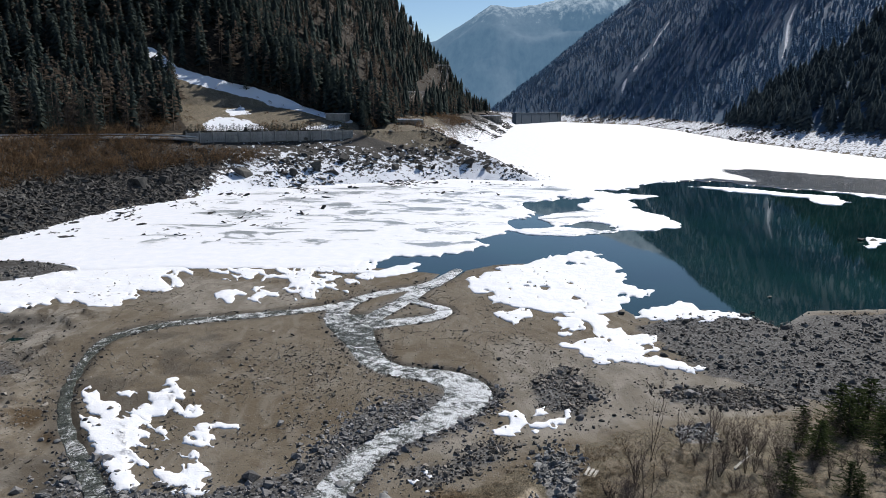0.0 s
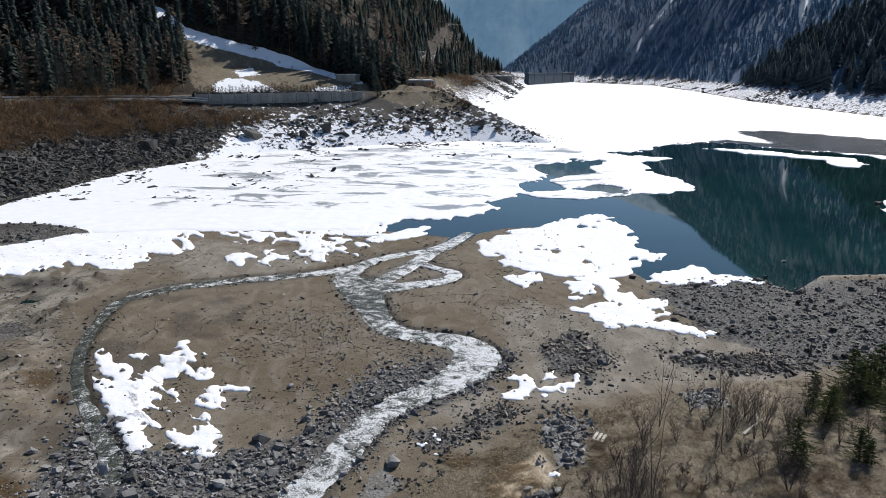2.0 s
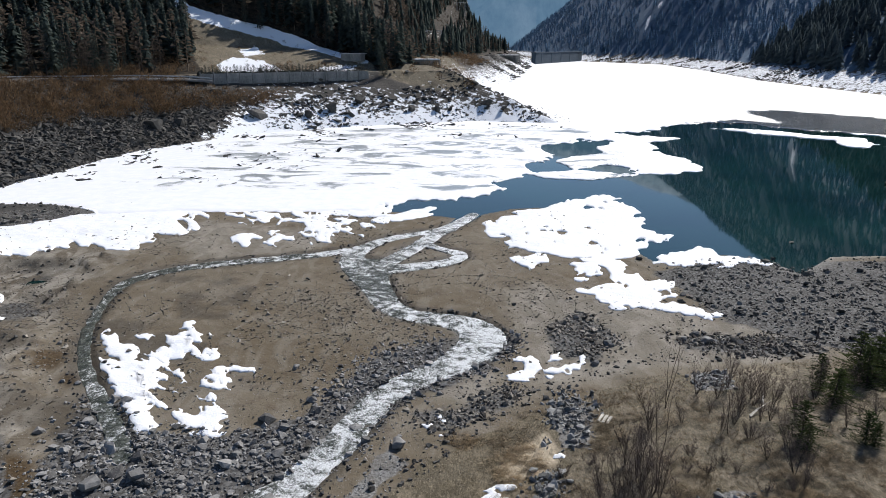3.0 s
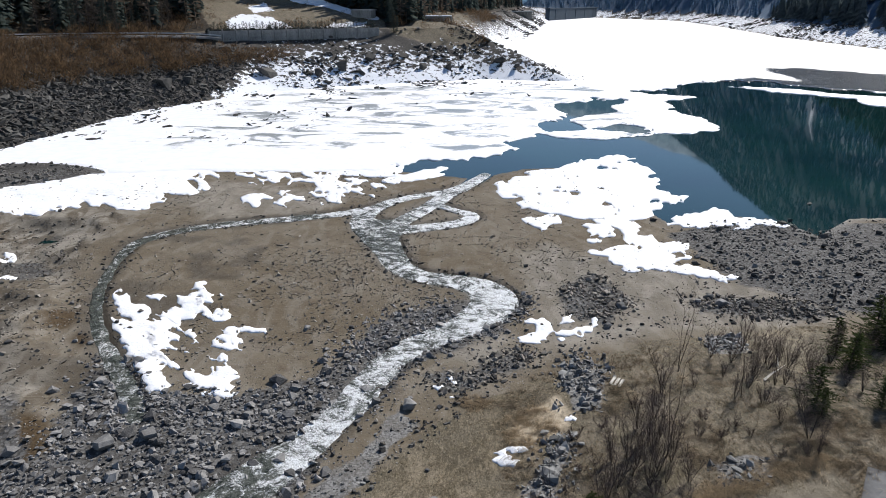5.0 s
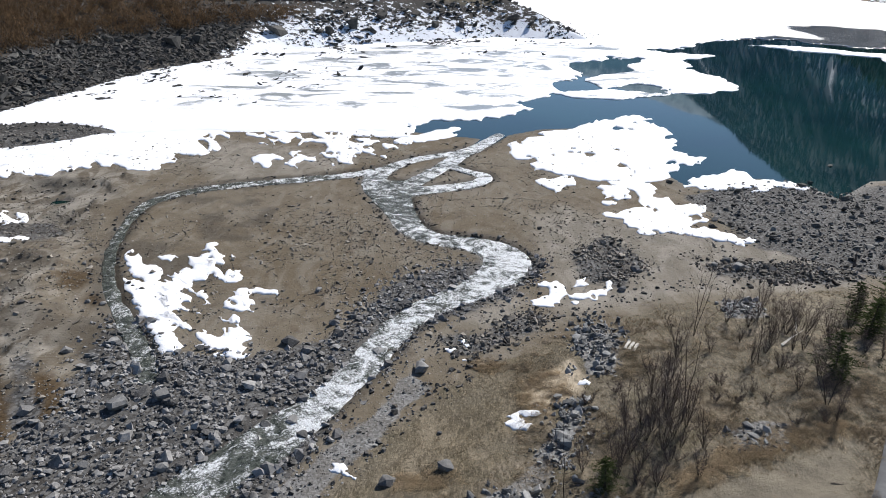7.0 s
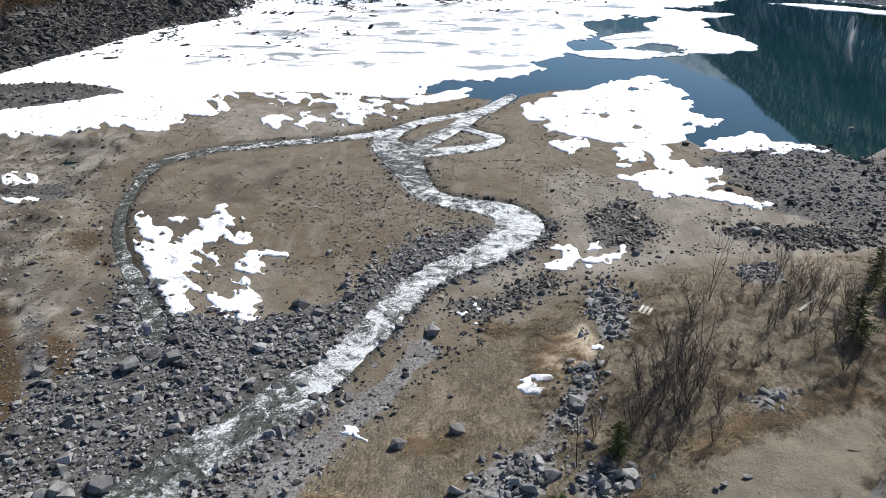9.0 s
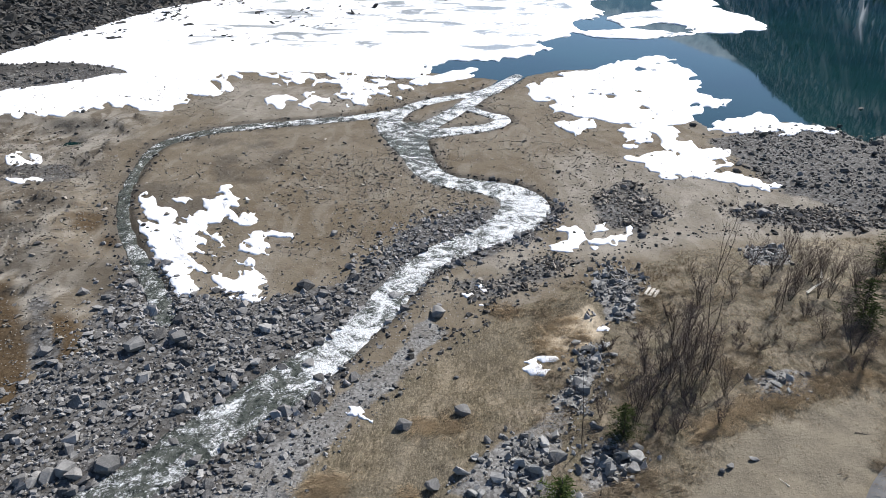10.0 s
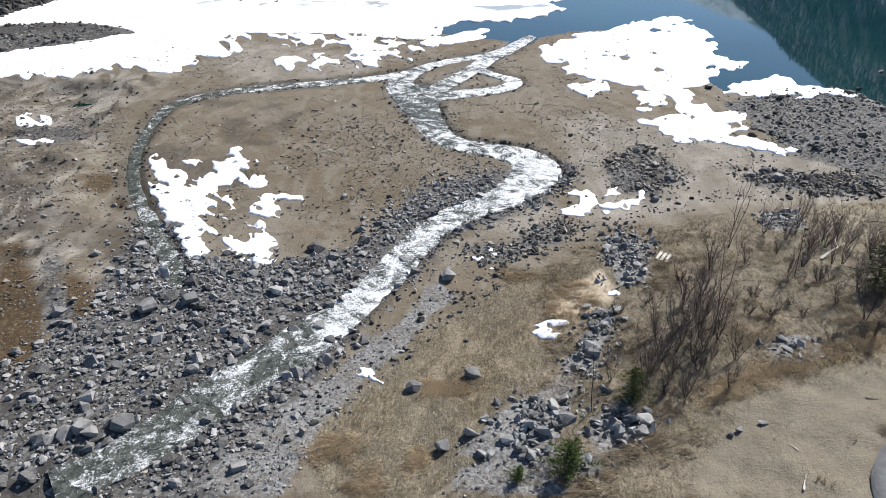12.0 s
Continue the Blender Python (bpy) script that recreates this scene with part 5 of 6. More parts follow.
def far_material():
    """A backdrop glowing in haze colours: wooded below, with snow in its upper gullies."""
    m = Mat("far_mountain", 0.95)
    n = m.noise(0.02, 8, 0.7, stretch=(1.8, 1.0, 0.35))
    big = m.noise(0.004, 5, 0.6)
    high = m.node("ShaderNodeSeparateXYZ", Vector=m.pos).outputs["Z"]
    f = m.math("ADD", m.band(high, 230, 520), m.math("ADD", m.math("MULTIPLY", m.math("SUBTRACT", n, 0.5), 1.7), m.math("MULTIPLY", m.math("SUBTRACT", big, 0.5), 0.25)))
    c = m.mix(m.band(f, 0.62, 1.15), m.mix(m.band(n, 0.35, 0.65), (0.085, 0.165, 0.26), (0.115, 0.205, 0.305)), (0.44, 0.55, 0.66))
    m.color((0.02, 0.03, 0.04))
    # haze is emitted as colour; the slope itself takes hardly any light
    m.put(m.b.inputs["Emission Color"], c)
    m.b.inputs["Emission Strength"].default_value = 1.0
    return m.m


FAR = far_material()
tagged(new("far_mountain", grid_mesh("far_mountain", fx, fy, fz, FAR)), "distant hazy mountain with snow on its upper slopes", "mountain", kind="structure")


# ---------------------------------------------------------------- plants


def tube(v, f, a, b, ra, rb, sides=3):
    """Adds a tapered rod from a to b to lists of vertices and faces."""
    d = (b - a).normalized()
    u = d.orthogonal().normalized()
    w = d.cross(u)
    n = len(v)
    for p, r in ((a, ra), (b, rb)):
        for k in range(sides):
            t = 2 * math.pi * k / sides
            v.append(p + (u * math.cos(t) + w * math.sin(t)) * r)
    for k in range(sides):
        f.append((n + k, n + (k + 1) % sides, n + sides + (k + 1) % sides, n + sides + k))


def limb(rng_, v, f, start, way, length, radius, steps=4, bend=0.25, lift=0.15):
    """A bent rod; returns the points along it."""
    pts, p, d = [start], start.copy(), way.normalized()
    for k in range(steps):
        d = (d + Vector((rng_.gauss(0, bend), rng_.gauss(0, bend), rng_.gauss(0, bend) + lift)) * 0.5).normalized()
        q = p + d * (length / steps)
        tube(v, f, p, q, radius * (1 - k / steps) + 0.003, radius * (1 - (k + 1) / steps) + 0.003)
        pts.append(q)
        p = q
    return pts, d


def bare_bush(seed, tall, stems, spread, name="bare_bush"):
    """A leafless shrub or small tree: stems from one root, each with twigs."""
    rng_ = random.Random(seed)
    root = new(name)
    for _ in range(stems):
        sv, sf, tv, tf = [], [], [], []
        a = rng_.uniform(0, 6.283)
        way = Vector((math.cos(a) * spread, math.sin(a) * spread, 1))
        h = tall * rng_.uniform(0.6, 1.0)
        pts, _d = limb(rng_, sv, sf, Vector((math.cos(a) * 0.14 * spread, math.sin(a) * 0.14 * spread, -0.1)), way, h, 0.006 + 0.0032 * tall, 6, 0.16, 0.12)
        for j in range(2, len(pts)):
            for _k in range(rng_.randint(2, 3)):
                b = rng_.uniform(0, 6.283)
                start = pts[j - 1].lerp(pts[j], rng_.random())
                sub, d2 = limb(rng_, tv, tf, start, Vector((math.cos(b), math.sin(b), rng_.uniform(0.6, 1.5))), h * rng_.uniform(0.12, 0.28), 0.006, 3, 0.3, 0.2)
                for q in sub[1:]:
                    for _m in range(2):
                        e = Vector((rng_.gauss(0, 1), rng_.gauss(0, 1), rng_.uniform(0.3, 1.2))).normalized()
                        tube(tv, tf, q, q + e * h * rng_.uniform(0.04, 0.1), 0.004, 0.002)
        stem = part("stem", mesh_of("stem", sv, sf, BARK), None, root)
        tagged(part("twig_spray", mesh_of("twig_spray", tv, tf, TWIG), None, stem, "fine bare brown twigs"), kind="stuff")
    return root


def young_fir(seed, tall, wide, mat=None, name="young_fir"):
    """A small conifer: a stem, and whorls of drooping boughs made of many short needle sprays."""
    rng_ = random.Random(seed)
    sv, sf, nv, nf = [], [], [], []
    tube(sv, sf, Vector((0, 0, -0.1)), Vector((0, 0, tall)), 0.03 + 0.012 * tall, 0.006, 6)
    whorls = max(7, int(tall * 5))
    for k in range(whorls):
        h = tall * (0.05 + 0.93 * k / whorls)
        reach = wide * (1 - k / whorls) ** 0.65 * rng_.uniform(0.75, 1.1) + 0.06
        for j in range(7):
            a = 6.283 * (j + rng_.uniform(-0.4, 0.4)) / 7
            r = reach * rng_.uniform(0.3, 1.35)
            tip = Vector((math.cos(a) * r, math.sin(a) * r, h - 0.18 * r + rng_.uniform(-0.05, 0.1)))
            base = Vector((0, 0, h))
            tube(sv, sf, base, tip, 0.008, 0.003)
            for s_ in range(9):
                q = base.lerp(tip, 0.15 + 0.85 * s_ / 8)
                for side_ in (-1, 1):
                    e = Vector((math.cos(a + side_ * 0.9), math.sin(a + side_ * 0.9), rng_.uniform(-0.25, 0.45))) * (0.10 + 0.12 * r) * rng_.uniform(0.7, 1.2)
                    w = Vector((rng_.gauss(0, 1), rng_.gauss(0, 1), rng_.gauss(0, 1))).normalized() * 0.035
                    n = len(nv)
                    nv += [q - w, q + w, q + e]
                    nf.append((n, n + 1, n + 2))
    root = new(name)
    part("trunk", mesh_of("trunk", sv, sf, BARK), None, root)
    part("crown", mesh_of("crown", nv, nf, mat or FIR), None, root)
    return root


def tall_larch(seed, tall):
    """A leafless larch with a bare lower stem."""
    rng_ = random.Random(seed)
    sv, sf, tv, tf = [], [], [], []
    tube(sv, sf, Vector((0, 0, -0.4)), Vector((0.1, 0, tall)), 0.16, 0.02, 6)
    for k in range(90):
        h = tall * (0.28 + 0.7 * k / 90)
        a, r = rng_.uniform(0, 6.283), 2.1 * (1 - k / 90) ** 0.7 * rng_.uniform(0.5, 1.1) + 0.2
        base, tip = Vector((0, 0, h)), Vector((math.cos(a) * r, math.sin(a) * r, h + rng_.uniform(-0.3, 0.5)))
        tube(tv, tf, base, tip, 0.03, 0.008)
        for _ in range(7):
            q = base.lerp(tip, rng_.uniform(0.25, 1))
            e = Vector((rng_.gauss(0, 1), rng_.gauss(0, 1), rng_.gauss(-0.2, 0.8))).normalized() * rng_.uniform(0.25, 0.6)
            tube(tv, tf, q, q + e, 0.022, 0.01)
    root = new("larch_tree")
    part("trunk", mesh_of("trunk", sv, sf, BARK), None, root)
    part("crown", mesh_of("crown", tv, tf, LARCH), None, root, "bare brown larch twigs")
    return root


def forest_spruce(seed, tall):
    """A grown spruce with drooping boughs down to the ground."""
    root = young_fir(seed, tall, tall * 0.17, SPRUCE, "spruce_tree")
    return root


def ground_z(px_, py_):
    return float(height(np.array([px_], float), np.array([py_], float))[0])


def plant(master, spots, sizes, label, category, group, seed=1):
    """Sets copies of a plant at places; the first place takes the master itself."""
    rng_ = random.Random(seed)
    for k, (px_, py_) in enumerate(spots):
        s = sizes[k % len(sizes)] * rng_.uniform(0.9, 1.1)
        m = pose(px_, py_, ground_z(px_, py_), rng_.uniform(-4, 4), rng_.uniform(-4, 4), rng_.uniform(0, 360)) @ Matrix.Diagonal((s, s, s, 1))
        ob = copy_thing(master, m)
        ob.matrix_basis = m
        tagged(ob, label, category, group)


def clear(master):
    for o in (*master.children_recursive, master):
        bpy.data.objects.remove(o)


birch_a, birch_b = bare_bush(11, 8.0, 2, 0.12, "birch_sapling"), bare_bush(12, 6.0, 1, 0.1, "birch_sapling")
plant(birch_a, [(10.2, 31.1), (13.4, 40.7)], (1.0, 0.75), "slender leafless birch sapling on the bank", "tree", "birch saplings")
plant(birch_b, [(3.8, 25.2), (14.7, 44.2), (9.6, 31.2), (15.8, 36.6)], (0.85, 0.8, 0.9, 0.9), "thin leafless birch sapling among dry grass", "tree", "birch saplings", 2)
shrubs = [bare_bush(20 + k, 3.0, 7, 0.24) for k in range(4)]
SHRUB_SPOTS = [(6.2, 26.7), (7.2, 28.7), (8.5, 30.2), (9.6, 32.4), (9.7, 26.5), (7.8, 26.1), (7.5, 27.7), (15.4, 36.5), (19.0, 40.8), (16.6, 37.8), (10.4, 34.6), (16.1, 42.9), (15.9, 39.8), (9.5, 28.8), (13.7, 38.3), (19.5, 43.8), (20.3, 42.2), (7.4, 30.8), (17.1, 41.9), (8.7, 28.7), (11.6, 37.7), (17.8, 40.2), (17.4, 31.9), (18.4, 43.7), (9.0, 31.7), (4.8, 27.3), (10.5, 28.6), (18.8, 38.0), (21.1, 39.8), (18.2, 34.7), (16.7, 33.5), (17.3, 30.6), (8.1, 29.5), (9.4, 30.6), (7.0, 26.6), (10.2, 32.6), (9.3, 33.7), (10.2, 30.5), (9.6, 31.8), (8.2, 30.9), (6.6, 27.9), (9.4, 29.7)] + [(20.7, 38.8), (23.2, 41.6), (22.2, 37.8), (22.8, 37.1), (25.4, 38.6), (31.2, 46.1), (26.1, 42.5), (20.3, 41.0), (19.3, 42.0), (18.3, 38.1), (17.4, 39.1), (24.4, 38.6), (25.5, 37.0), (26.3, 46.2)]
for k, master in enumerate(shrubs):
    plant(master, SHRUB_SPOTS[k::4], (1.0, 0.7, 0.85, 0.55, 0.95), "leafless brown shrub growing in dry grass", "shrub", "bare shrubs", 30 + k)
low_shrub = bare_bush(40, 1.1, 9, 0.6, "low_shrub")
plant(low_shrub, [(13.0, 34.4), (7.9, 26.3), (15.3, 30.4), (16.8, 30.5), (7.1, 26.2), (5.7, 29.8), (8.8, 27.8), (12.1, 32.6), (14.3, 33.6), (16.8, 35.9), (13.2, 32.5), (14.8, 32.5), (5.8, 32.9), (7.4, 34.0), (9.6, 36.3)], (1.0, 0.8, 0.7), "low dense brown shrub", "shrub", "low shrubs", 45)
firs = [young_fir(50 + k, 2.5 + 0.3 * k, 1.45) for k in range(3)]
plant(firs[0], [(19.5, 35.6), (28.1, 44.3), (31.7, 47.9), (24.8, 41.5), (23.6, 40.3), (29.8, 46.2)], (1.0, 1.35, 1.3, 0.9), "young green fir on the bank", "tree", "young firs", 51)
plant(firs[1], [(22.8, 35.2), (28.8, 41.4), (28.4, 46.2), (32.9, 45.6), (30.1, 44.1), (23.2, 35.0)] + [(5.6, 25.9)], (0.7, 1.1, 1.2, 1.3, 1.0, 0.5, 0.6), "small dark green fir on the bank", "tree", "young firs", 52)
plant(firs[2], [(39.8, 54.5), (27.7, 38.5), (24.7, 43.8), (33.2, 43.3)] + [(19.1, 34.2)], (1.4, 1.2, 0.8, 1.4, 0.6), "young fir with dense green needles", "tree", "young firs", 53)
juniper = young_fir(60, 1.6, 1.25, PINE, "mountain_pine")
plant(juniper, [(2.6, 21.6), (0.7, 21.2)], (1.0, 0.45), "low light green mountain pine among rubble", "shrub", "mountain pines", 61)
larches = [tall_larch(70 + k, 12.0) for k in range(3)]
for k, master in enumerate(larches):
    plant(master, [(-99.6, 181.2), (-98.5, 183.8), (-97.3, 184.7), (-93.7, 188.5), (-87.6, 202.7), (-89.8, 198.4), (-88.9, 210.6), (-107.3, 183.2), (-109.6, 179.8), (-55.1, 274.8), (-51.8, 274.7), (-49.4, 273.6), (-80.6, 270.9), (-76.5, 271.4), (-96.1, 247.5), (-99.5, 246.7)][k::3], (0.95, 0.9, 1.05, 0.8), "leafless brown larch beside the road", "tree", "roadside larches", 75 + k)
pines = [forest_spruce(80 + k, 11.0) for k in range(2)]
for k, master in enumerate(pines):
    plant(master, [(-94.0, 189.8), (-27.0, 247.6), (-26.1, 248.7), (-109.0, 181.1), (-111.1, 177.1), (-95.0, 201.3), (-104.8, 186.7), (-97.5, 190.0), (-80.6, 270.9), (-75.6, 271.4), (-110.6, 179.5)][k::2], (1.0, 0.5, 0.6, 1.3), "dark spruce standing beside the road", "tree", "roadside spruces", 85 + k)
hedge = young_fir(88, 2.5, 1.05, SPRUCE, "hedge_conifer")
HEDGE_LINE = [(a - 1.3, b + 2.2) for a, b in WALL_LINE]
hedge_spots = []
for (ax, ay), (bx, by) in zip(HEDGE_LINE, HEDGE_LINE[1:]):
    n = max(2, int(math.hypot(bx - ax, by - ay) / 1.05))
    hedge_spots += [(ax + (bx - ax) * k / n, ay + (by - ay) * k / n) for k in range(n)]
plant(hedge, hedge_spots, (1.0, 0.8, 1.15, 0.9), "small dark conifer in a row above the wall", "tree", "conifer row", 89)
for master in (birch_a, birch_b, *shrubs, low_shrub, *firs, juniper, *larches, *pines, hedge):
    clear(master)


def clump_shape(seed, blades, wide, tall, flat=False):
    """A clump of thin blades or twigs about 1 m across."""
    rng_ = random.Random(seed)
    v, f = [], []
    for _ in range(blades):
        a, r = rng_.uniform(0, 6.283), rng_.uniform(0, 0.25)
        lean = rng_.uniform(0.1, 1.0) * wide
        p = Vector((math.cos(a) * r, math.sin(a) * r, -0.03))
        tip = p + Vector((math.cos(a + rng_.gauss(0, 0.7)) * lean, math.sin(a + rng_.gauss(0, 0.7)) * lean, tall * rng_.uniform(0.4, 1.0)))
        w = Vector((-math.sin(a), math.cos(a), 0)) * rng_.uniform(0.012, 0.028)
        n = len(v)
        v += [p - w, p + w, tip]
        f.append((n, n + 1, n + 2))
    return np.array([q[:] for q in v]), np.array(f)


def lying_shape(seed, blades=26):
    """Long grass combed flat to one side."""
    rng_ = random.Random(seed)
    v, f = [], []
    for _ in range(blades):
        p = Vector((rng_.uniform(-0.5, 0.3), rng_.uniform(-0.5, 0.5), rng_.uniform(0.0, 0.12)))
        mid = p + Vector((rng_.uniform(0.2, 0.4), rng_.gauss(0, 0.08), rng_.uniform(0.05, 0.16)))
        tip = mid + Vector((rng_.uniform(0.2, 0.45), rng_.gauss(0, 0.12), -rng_.uniform(0.02, 0.12)))
        w = Vector((0, rng_.uniform(0.007, 0.014), 0.003))
        n = len(v)
        v += [p - w, p + w, mid + w, mid - w, tip]
        f += [(n, n + 1, n + 2), (n, n + 2, n + 3), (n + 3, n + 2, n + 4)]
    return np.array([q[:] for q in v]), np.array(f)


LYING = [lying_shape(s) for s in range(5)]
TUFTS = [clump_shape(s, 16, 0.75, 0.45) for s in range(6)]


def grass_density(x, y):
    g = in_any(x, y, GRASS_FIELDS, 1.0) * (1 - 0.8 * in_any(x, y, HILL_GRAVEL, 0.8)) * (1 - 0.9 * ease(area(x, y, STRAW_FIELD), -0.4, 0.4)) * (1 - 0.9 * ease(area(x, y, TRACK), -0.5, 0.5))
    return np.clip(g * (0.35 + 0.9 * fbm(x, y, 3.5, 3, 121)), 0, 1)


x, y = sow(rng, (-6, 48, 14, 62), 60000, grass_density)
s = rng.uniform(0.18, 0.42, len(x)) * (0.8 + 0.6 * ease(fbm(x, y, 4, 3, 123), 0.1, 0.5))
scatter("dry_grass", TUFTS, settle(x, y, s, 0.0), s, STRAW, "dry straw-coloured grass tufts on the bank", "grass", rng, tilt=0.1)
STRAW_SPOTS = [(3.3, 35.6), (4.1, 36.7), (4.5, 34.7), (0.9, 38.1), (0.3, 38.1), (-7.0, 23.3), (-7.4, 23.1), (-6.4, 22.9), (-5.3, 21.0), (-2.5, 27.0), (-1.5, 26.9), (-3.1, 27.1), (-4.8, 20.6), (-3.2, 22.2), (3.5, 33.0), (2.8, 33.9), (17.5, 30.4), (16.6, 30.1), (15.7, 29.7), (14.9, 29.3), (13.9, 28.9), (13.0, 28.3), (12.2, 27.9), (11.4, 27.6), (10.5, 27.0), (9.7, 26.6), (9.0, 26.2)]
pts = np.array(STRAW_SPOTS)
x = np.repeat(pts[:, 0], 40) + rng.normal(0, 0.42, len(pts) * 40)
y = np.repeat(pts[:, 1], 40) + rng.normal(0, 0.42, len(pts) * 40)
s = rng.uniform(0.28, 0.6, len(x))
scatter("dry_grass", LYING, settle(x, y, s, 0.0), s, LONG_STRAW, "long pale dead grass lying in clumps", "grass", rng, turn=3.9, tilt=0.08)

x, y = sow(rng, (2, 40, 14, 42), 9000, lambda x, y: in_any(x, y, GRASS_FIELDS, 1.0) * np.clip(0.15 + 1.6 * fbm(x, y, 3.0, 4, 125), 0, 1) * (1 - in_any(x, y, HILL_GRAVEL, 0.8)) * (1 - 0.85 * ease(area(x, y, TRACK), -0.5, 0.5)))
s = rng.uniform(0.35, 0.8, len(x))
scatter("dry_grass", LYING, settle(x, y, s, 0.0), s, STRAW, "matted brown winter grass", "grass", rng, turn=3.6, tilt=0.12)



def thicket_shape(seed, twigs=70):
    """A rounded leafless thicket about 1 m high: short fine twigs filling a dome."""
    rng_ = random.Random(seed)
    v, f = [], []
    for _ in range(twigs):
        a, r, h = rng_.uniform(0, 6.283), rng_.random() ** 0.5 * 0.6, rng_.uniform(0.0, 1.0)
        r *= (1 - h * h) ** 0.5 + 0.05
        p = Vector((math.cos(a) * r, math.sin(a) * r, h * 0.75))
        tip = p + Vector((math.cos(a) * 0.12 + rng_.gauss(0, 0.1), math.sin(a) * 0.12 + rng_.gauss(0, 0.1), rng_.uniform(0.08, 0.3)))
        w = Vector((rng_.gauss(0, 1), rng_.gauss(0, 1), 0)).normalized() * rng_.uniform(0.015, 0.03)
        n = len(v)
        v += [p - w, p + w, tip]
        f.append((n, n + 1, n + 2))
    return np.array([q[:] for q in v]), np.array(f)


SCRUBS = [thicket_shape(30 + s) for s in range(5)]


def scrub_density(x, y):
    d = area(x, y, LEFT_LAND)
    lefty = 1 - ease(x, -66, -40)
    lower = 13 + 9 * (1 - lefty) + 3 * fbm(x, y, 10, 3, 131)
    open_wall = line_dist(x, y, WALL_LINE)[0] > 7
    open_wall = open_wall * (1 - 0.8 * ease(area(x, y, HEADLAND), -2, 2))
    return open_wall * ((d > lower) & (d < 34)) * np.clip(0.35 + 0.65 * lefty + 0.4 * fbm(x, y, 8, 3, 133), 0, 1) + ((d > 40) & (d < 70)) * 0.25 * (area(x, y, CLEARING) < -2) * open_wall


x, y = sow(rng, (-60, 40, 380, 950), 5000, lambda x, y: (area(x, y, POWER_STRIP) > -6) * np.clip(0.3 + fbm(x, y, 25, 3, 135), 0, 1))
s = rng.uniform(1.0, 3.0, len(x))
scatter("scrub", SCRUBS, settle(x, y, s, 0.0), s, LARCH, "leafless brown scrub under the power line", "scrub", rng, tilt=0.1)
x, y = sow(rng, (-105, -28, 222, 278), 1500, lambda x, y: (area(x, y, CLEARING) > 1) * np.clip(0.25 + 1.2 * fbm(x, y, 9, 3, 137), 0, 1) * (np.max([area(x, y, f) for f in CLEAR_SNOW], 0) < 0))
s = rng.uniform(0.35, 1.3, len(x))
scatter("scrub", SCRUBS, settle(x, y, s, 0.0), s, SCRUB, "low brown bushes on the dry meadow", "scrub", rng, tilt=0.1)
x, y = sow(rng, (-120, 60, 85, 560), 36000, scrub_density)
s = rng.uniform(1.5, 4.2, len(x))
scatter("scrub", SCRUBS, settle(x, y, s, 0.0), s, SCRUB, "leafless reddish brown scrub on the shore bank", "scrub", rng, tilt=0.1)


# ---------------------------------------------------------------- road, wall, galleries, dam, power line


def box_mesh(name, sx, sy, sz, mat, bevel=0.03):
    """A box standing on its base, with softened edges."""
    bm = bmesh.new()
    bmesh.ops.create_cube(bm, size=1)
    bmesh.ops.scale(bm, vec=(sx, sy, sz), verts=bm.verts)
    bmesh.ops.translate(bm, vec=(0, 0, sz / 2), verts=bm.verts)
    if bevel:
        bmesh.ops.bevel(bm, geom=bm.edges[:], offset=min(bevel, min(sx, sy, sz) * 0.3), segments=1, affect="EDGES")
    me = bpy.data.meshes.new(name)
    bm.to_mesh(me)
    bm.free()
    me.materials.append(mat)
    return me


def placed(ob, x, y, z, turn=0.0):
    ob.matrix_basis = pose(x, y, z, 0, 0, turn)
    return ob


# the lakeside road follows the left shore, cut into the slope
ROAD_LINE = rounded([(-121.8, 132.6), (-117.5, 155.4), (-111.0, 175.1), (-101.1, 182.7), (-92.0, 194.6), (-81.5, 208.1), (-75.7, 212.9)], 2)


def strip(name, line, half, lift, mat, drop=0.5):
    """A road slab with edges, along a line."""
    P = np.array(line)
    T = np.gradient(P, axis=0)
    T /= np.linalg.norm(T, axis=1, keepdims=True)
    N = np.stack([T[:, 1], -T[:, 0]], 1)
    z = height(P[:, 0], P[:, 1])
    z = np.convolve(np.pad(z, 4, "edge"), np.ones(9) / 9, "valid") + lift
    cols = [(-half, -drop), (-half, 0.0), (-half * 0.5, 0.04), (half * 0.5, 0.04), (half, 0.0), (half, -drop)]
    x = np.stack([P[:, 0] + N[:, 0] * o for o, _ in cols], 1)
    y = np.stack([P[:, 1] + N[:, 1] * o for o, _ in cols], 1)
    zz = np.stack([z + d for _, d in cols], 1)
    return grid_mesh(name, x, y, zz, mat), P, N, z


road_me, RP, RN, RZ = strip("road", ROAD_LINE, 3.0, 0.45, ASPHALT, 0.7)
tagged(new("road", road_me), "grey asphalt road along the shore", "road", kind="structure")
rail = new("guard_rail")
tagged(rail, "galvanised steel guard rail beside the road", "guard rail")
rv, rf = [], []
side_ = -1 if np.hypot(*(RP[5] - RN[5] * 2.7)) < np.hypot(*(RP[5] + RN[5] * 2.7)) else 1
pts3 = [Vector((*(RP[k] + side_ * RN[k] * 2.75), RZ[k] + 0.62)) for k in range(len(RP))]
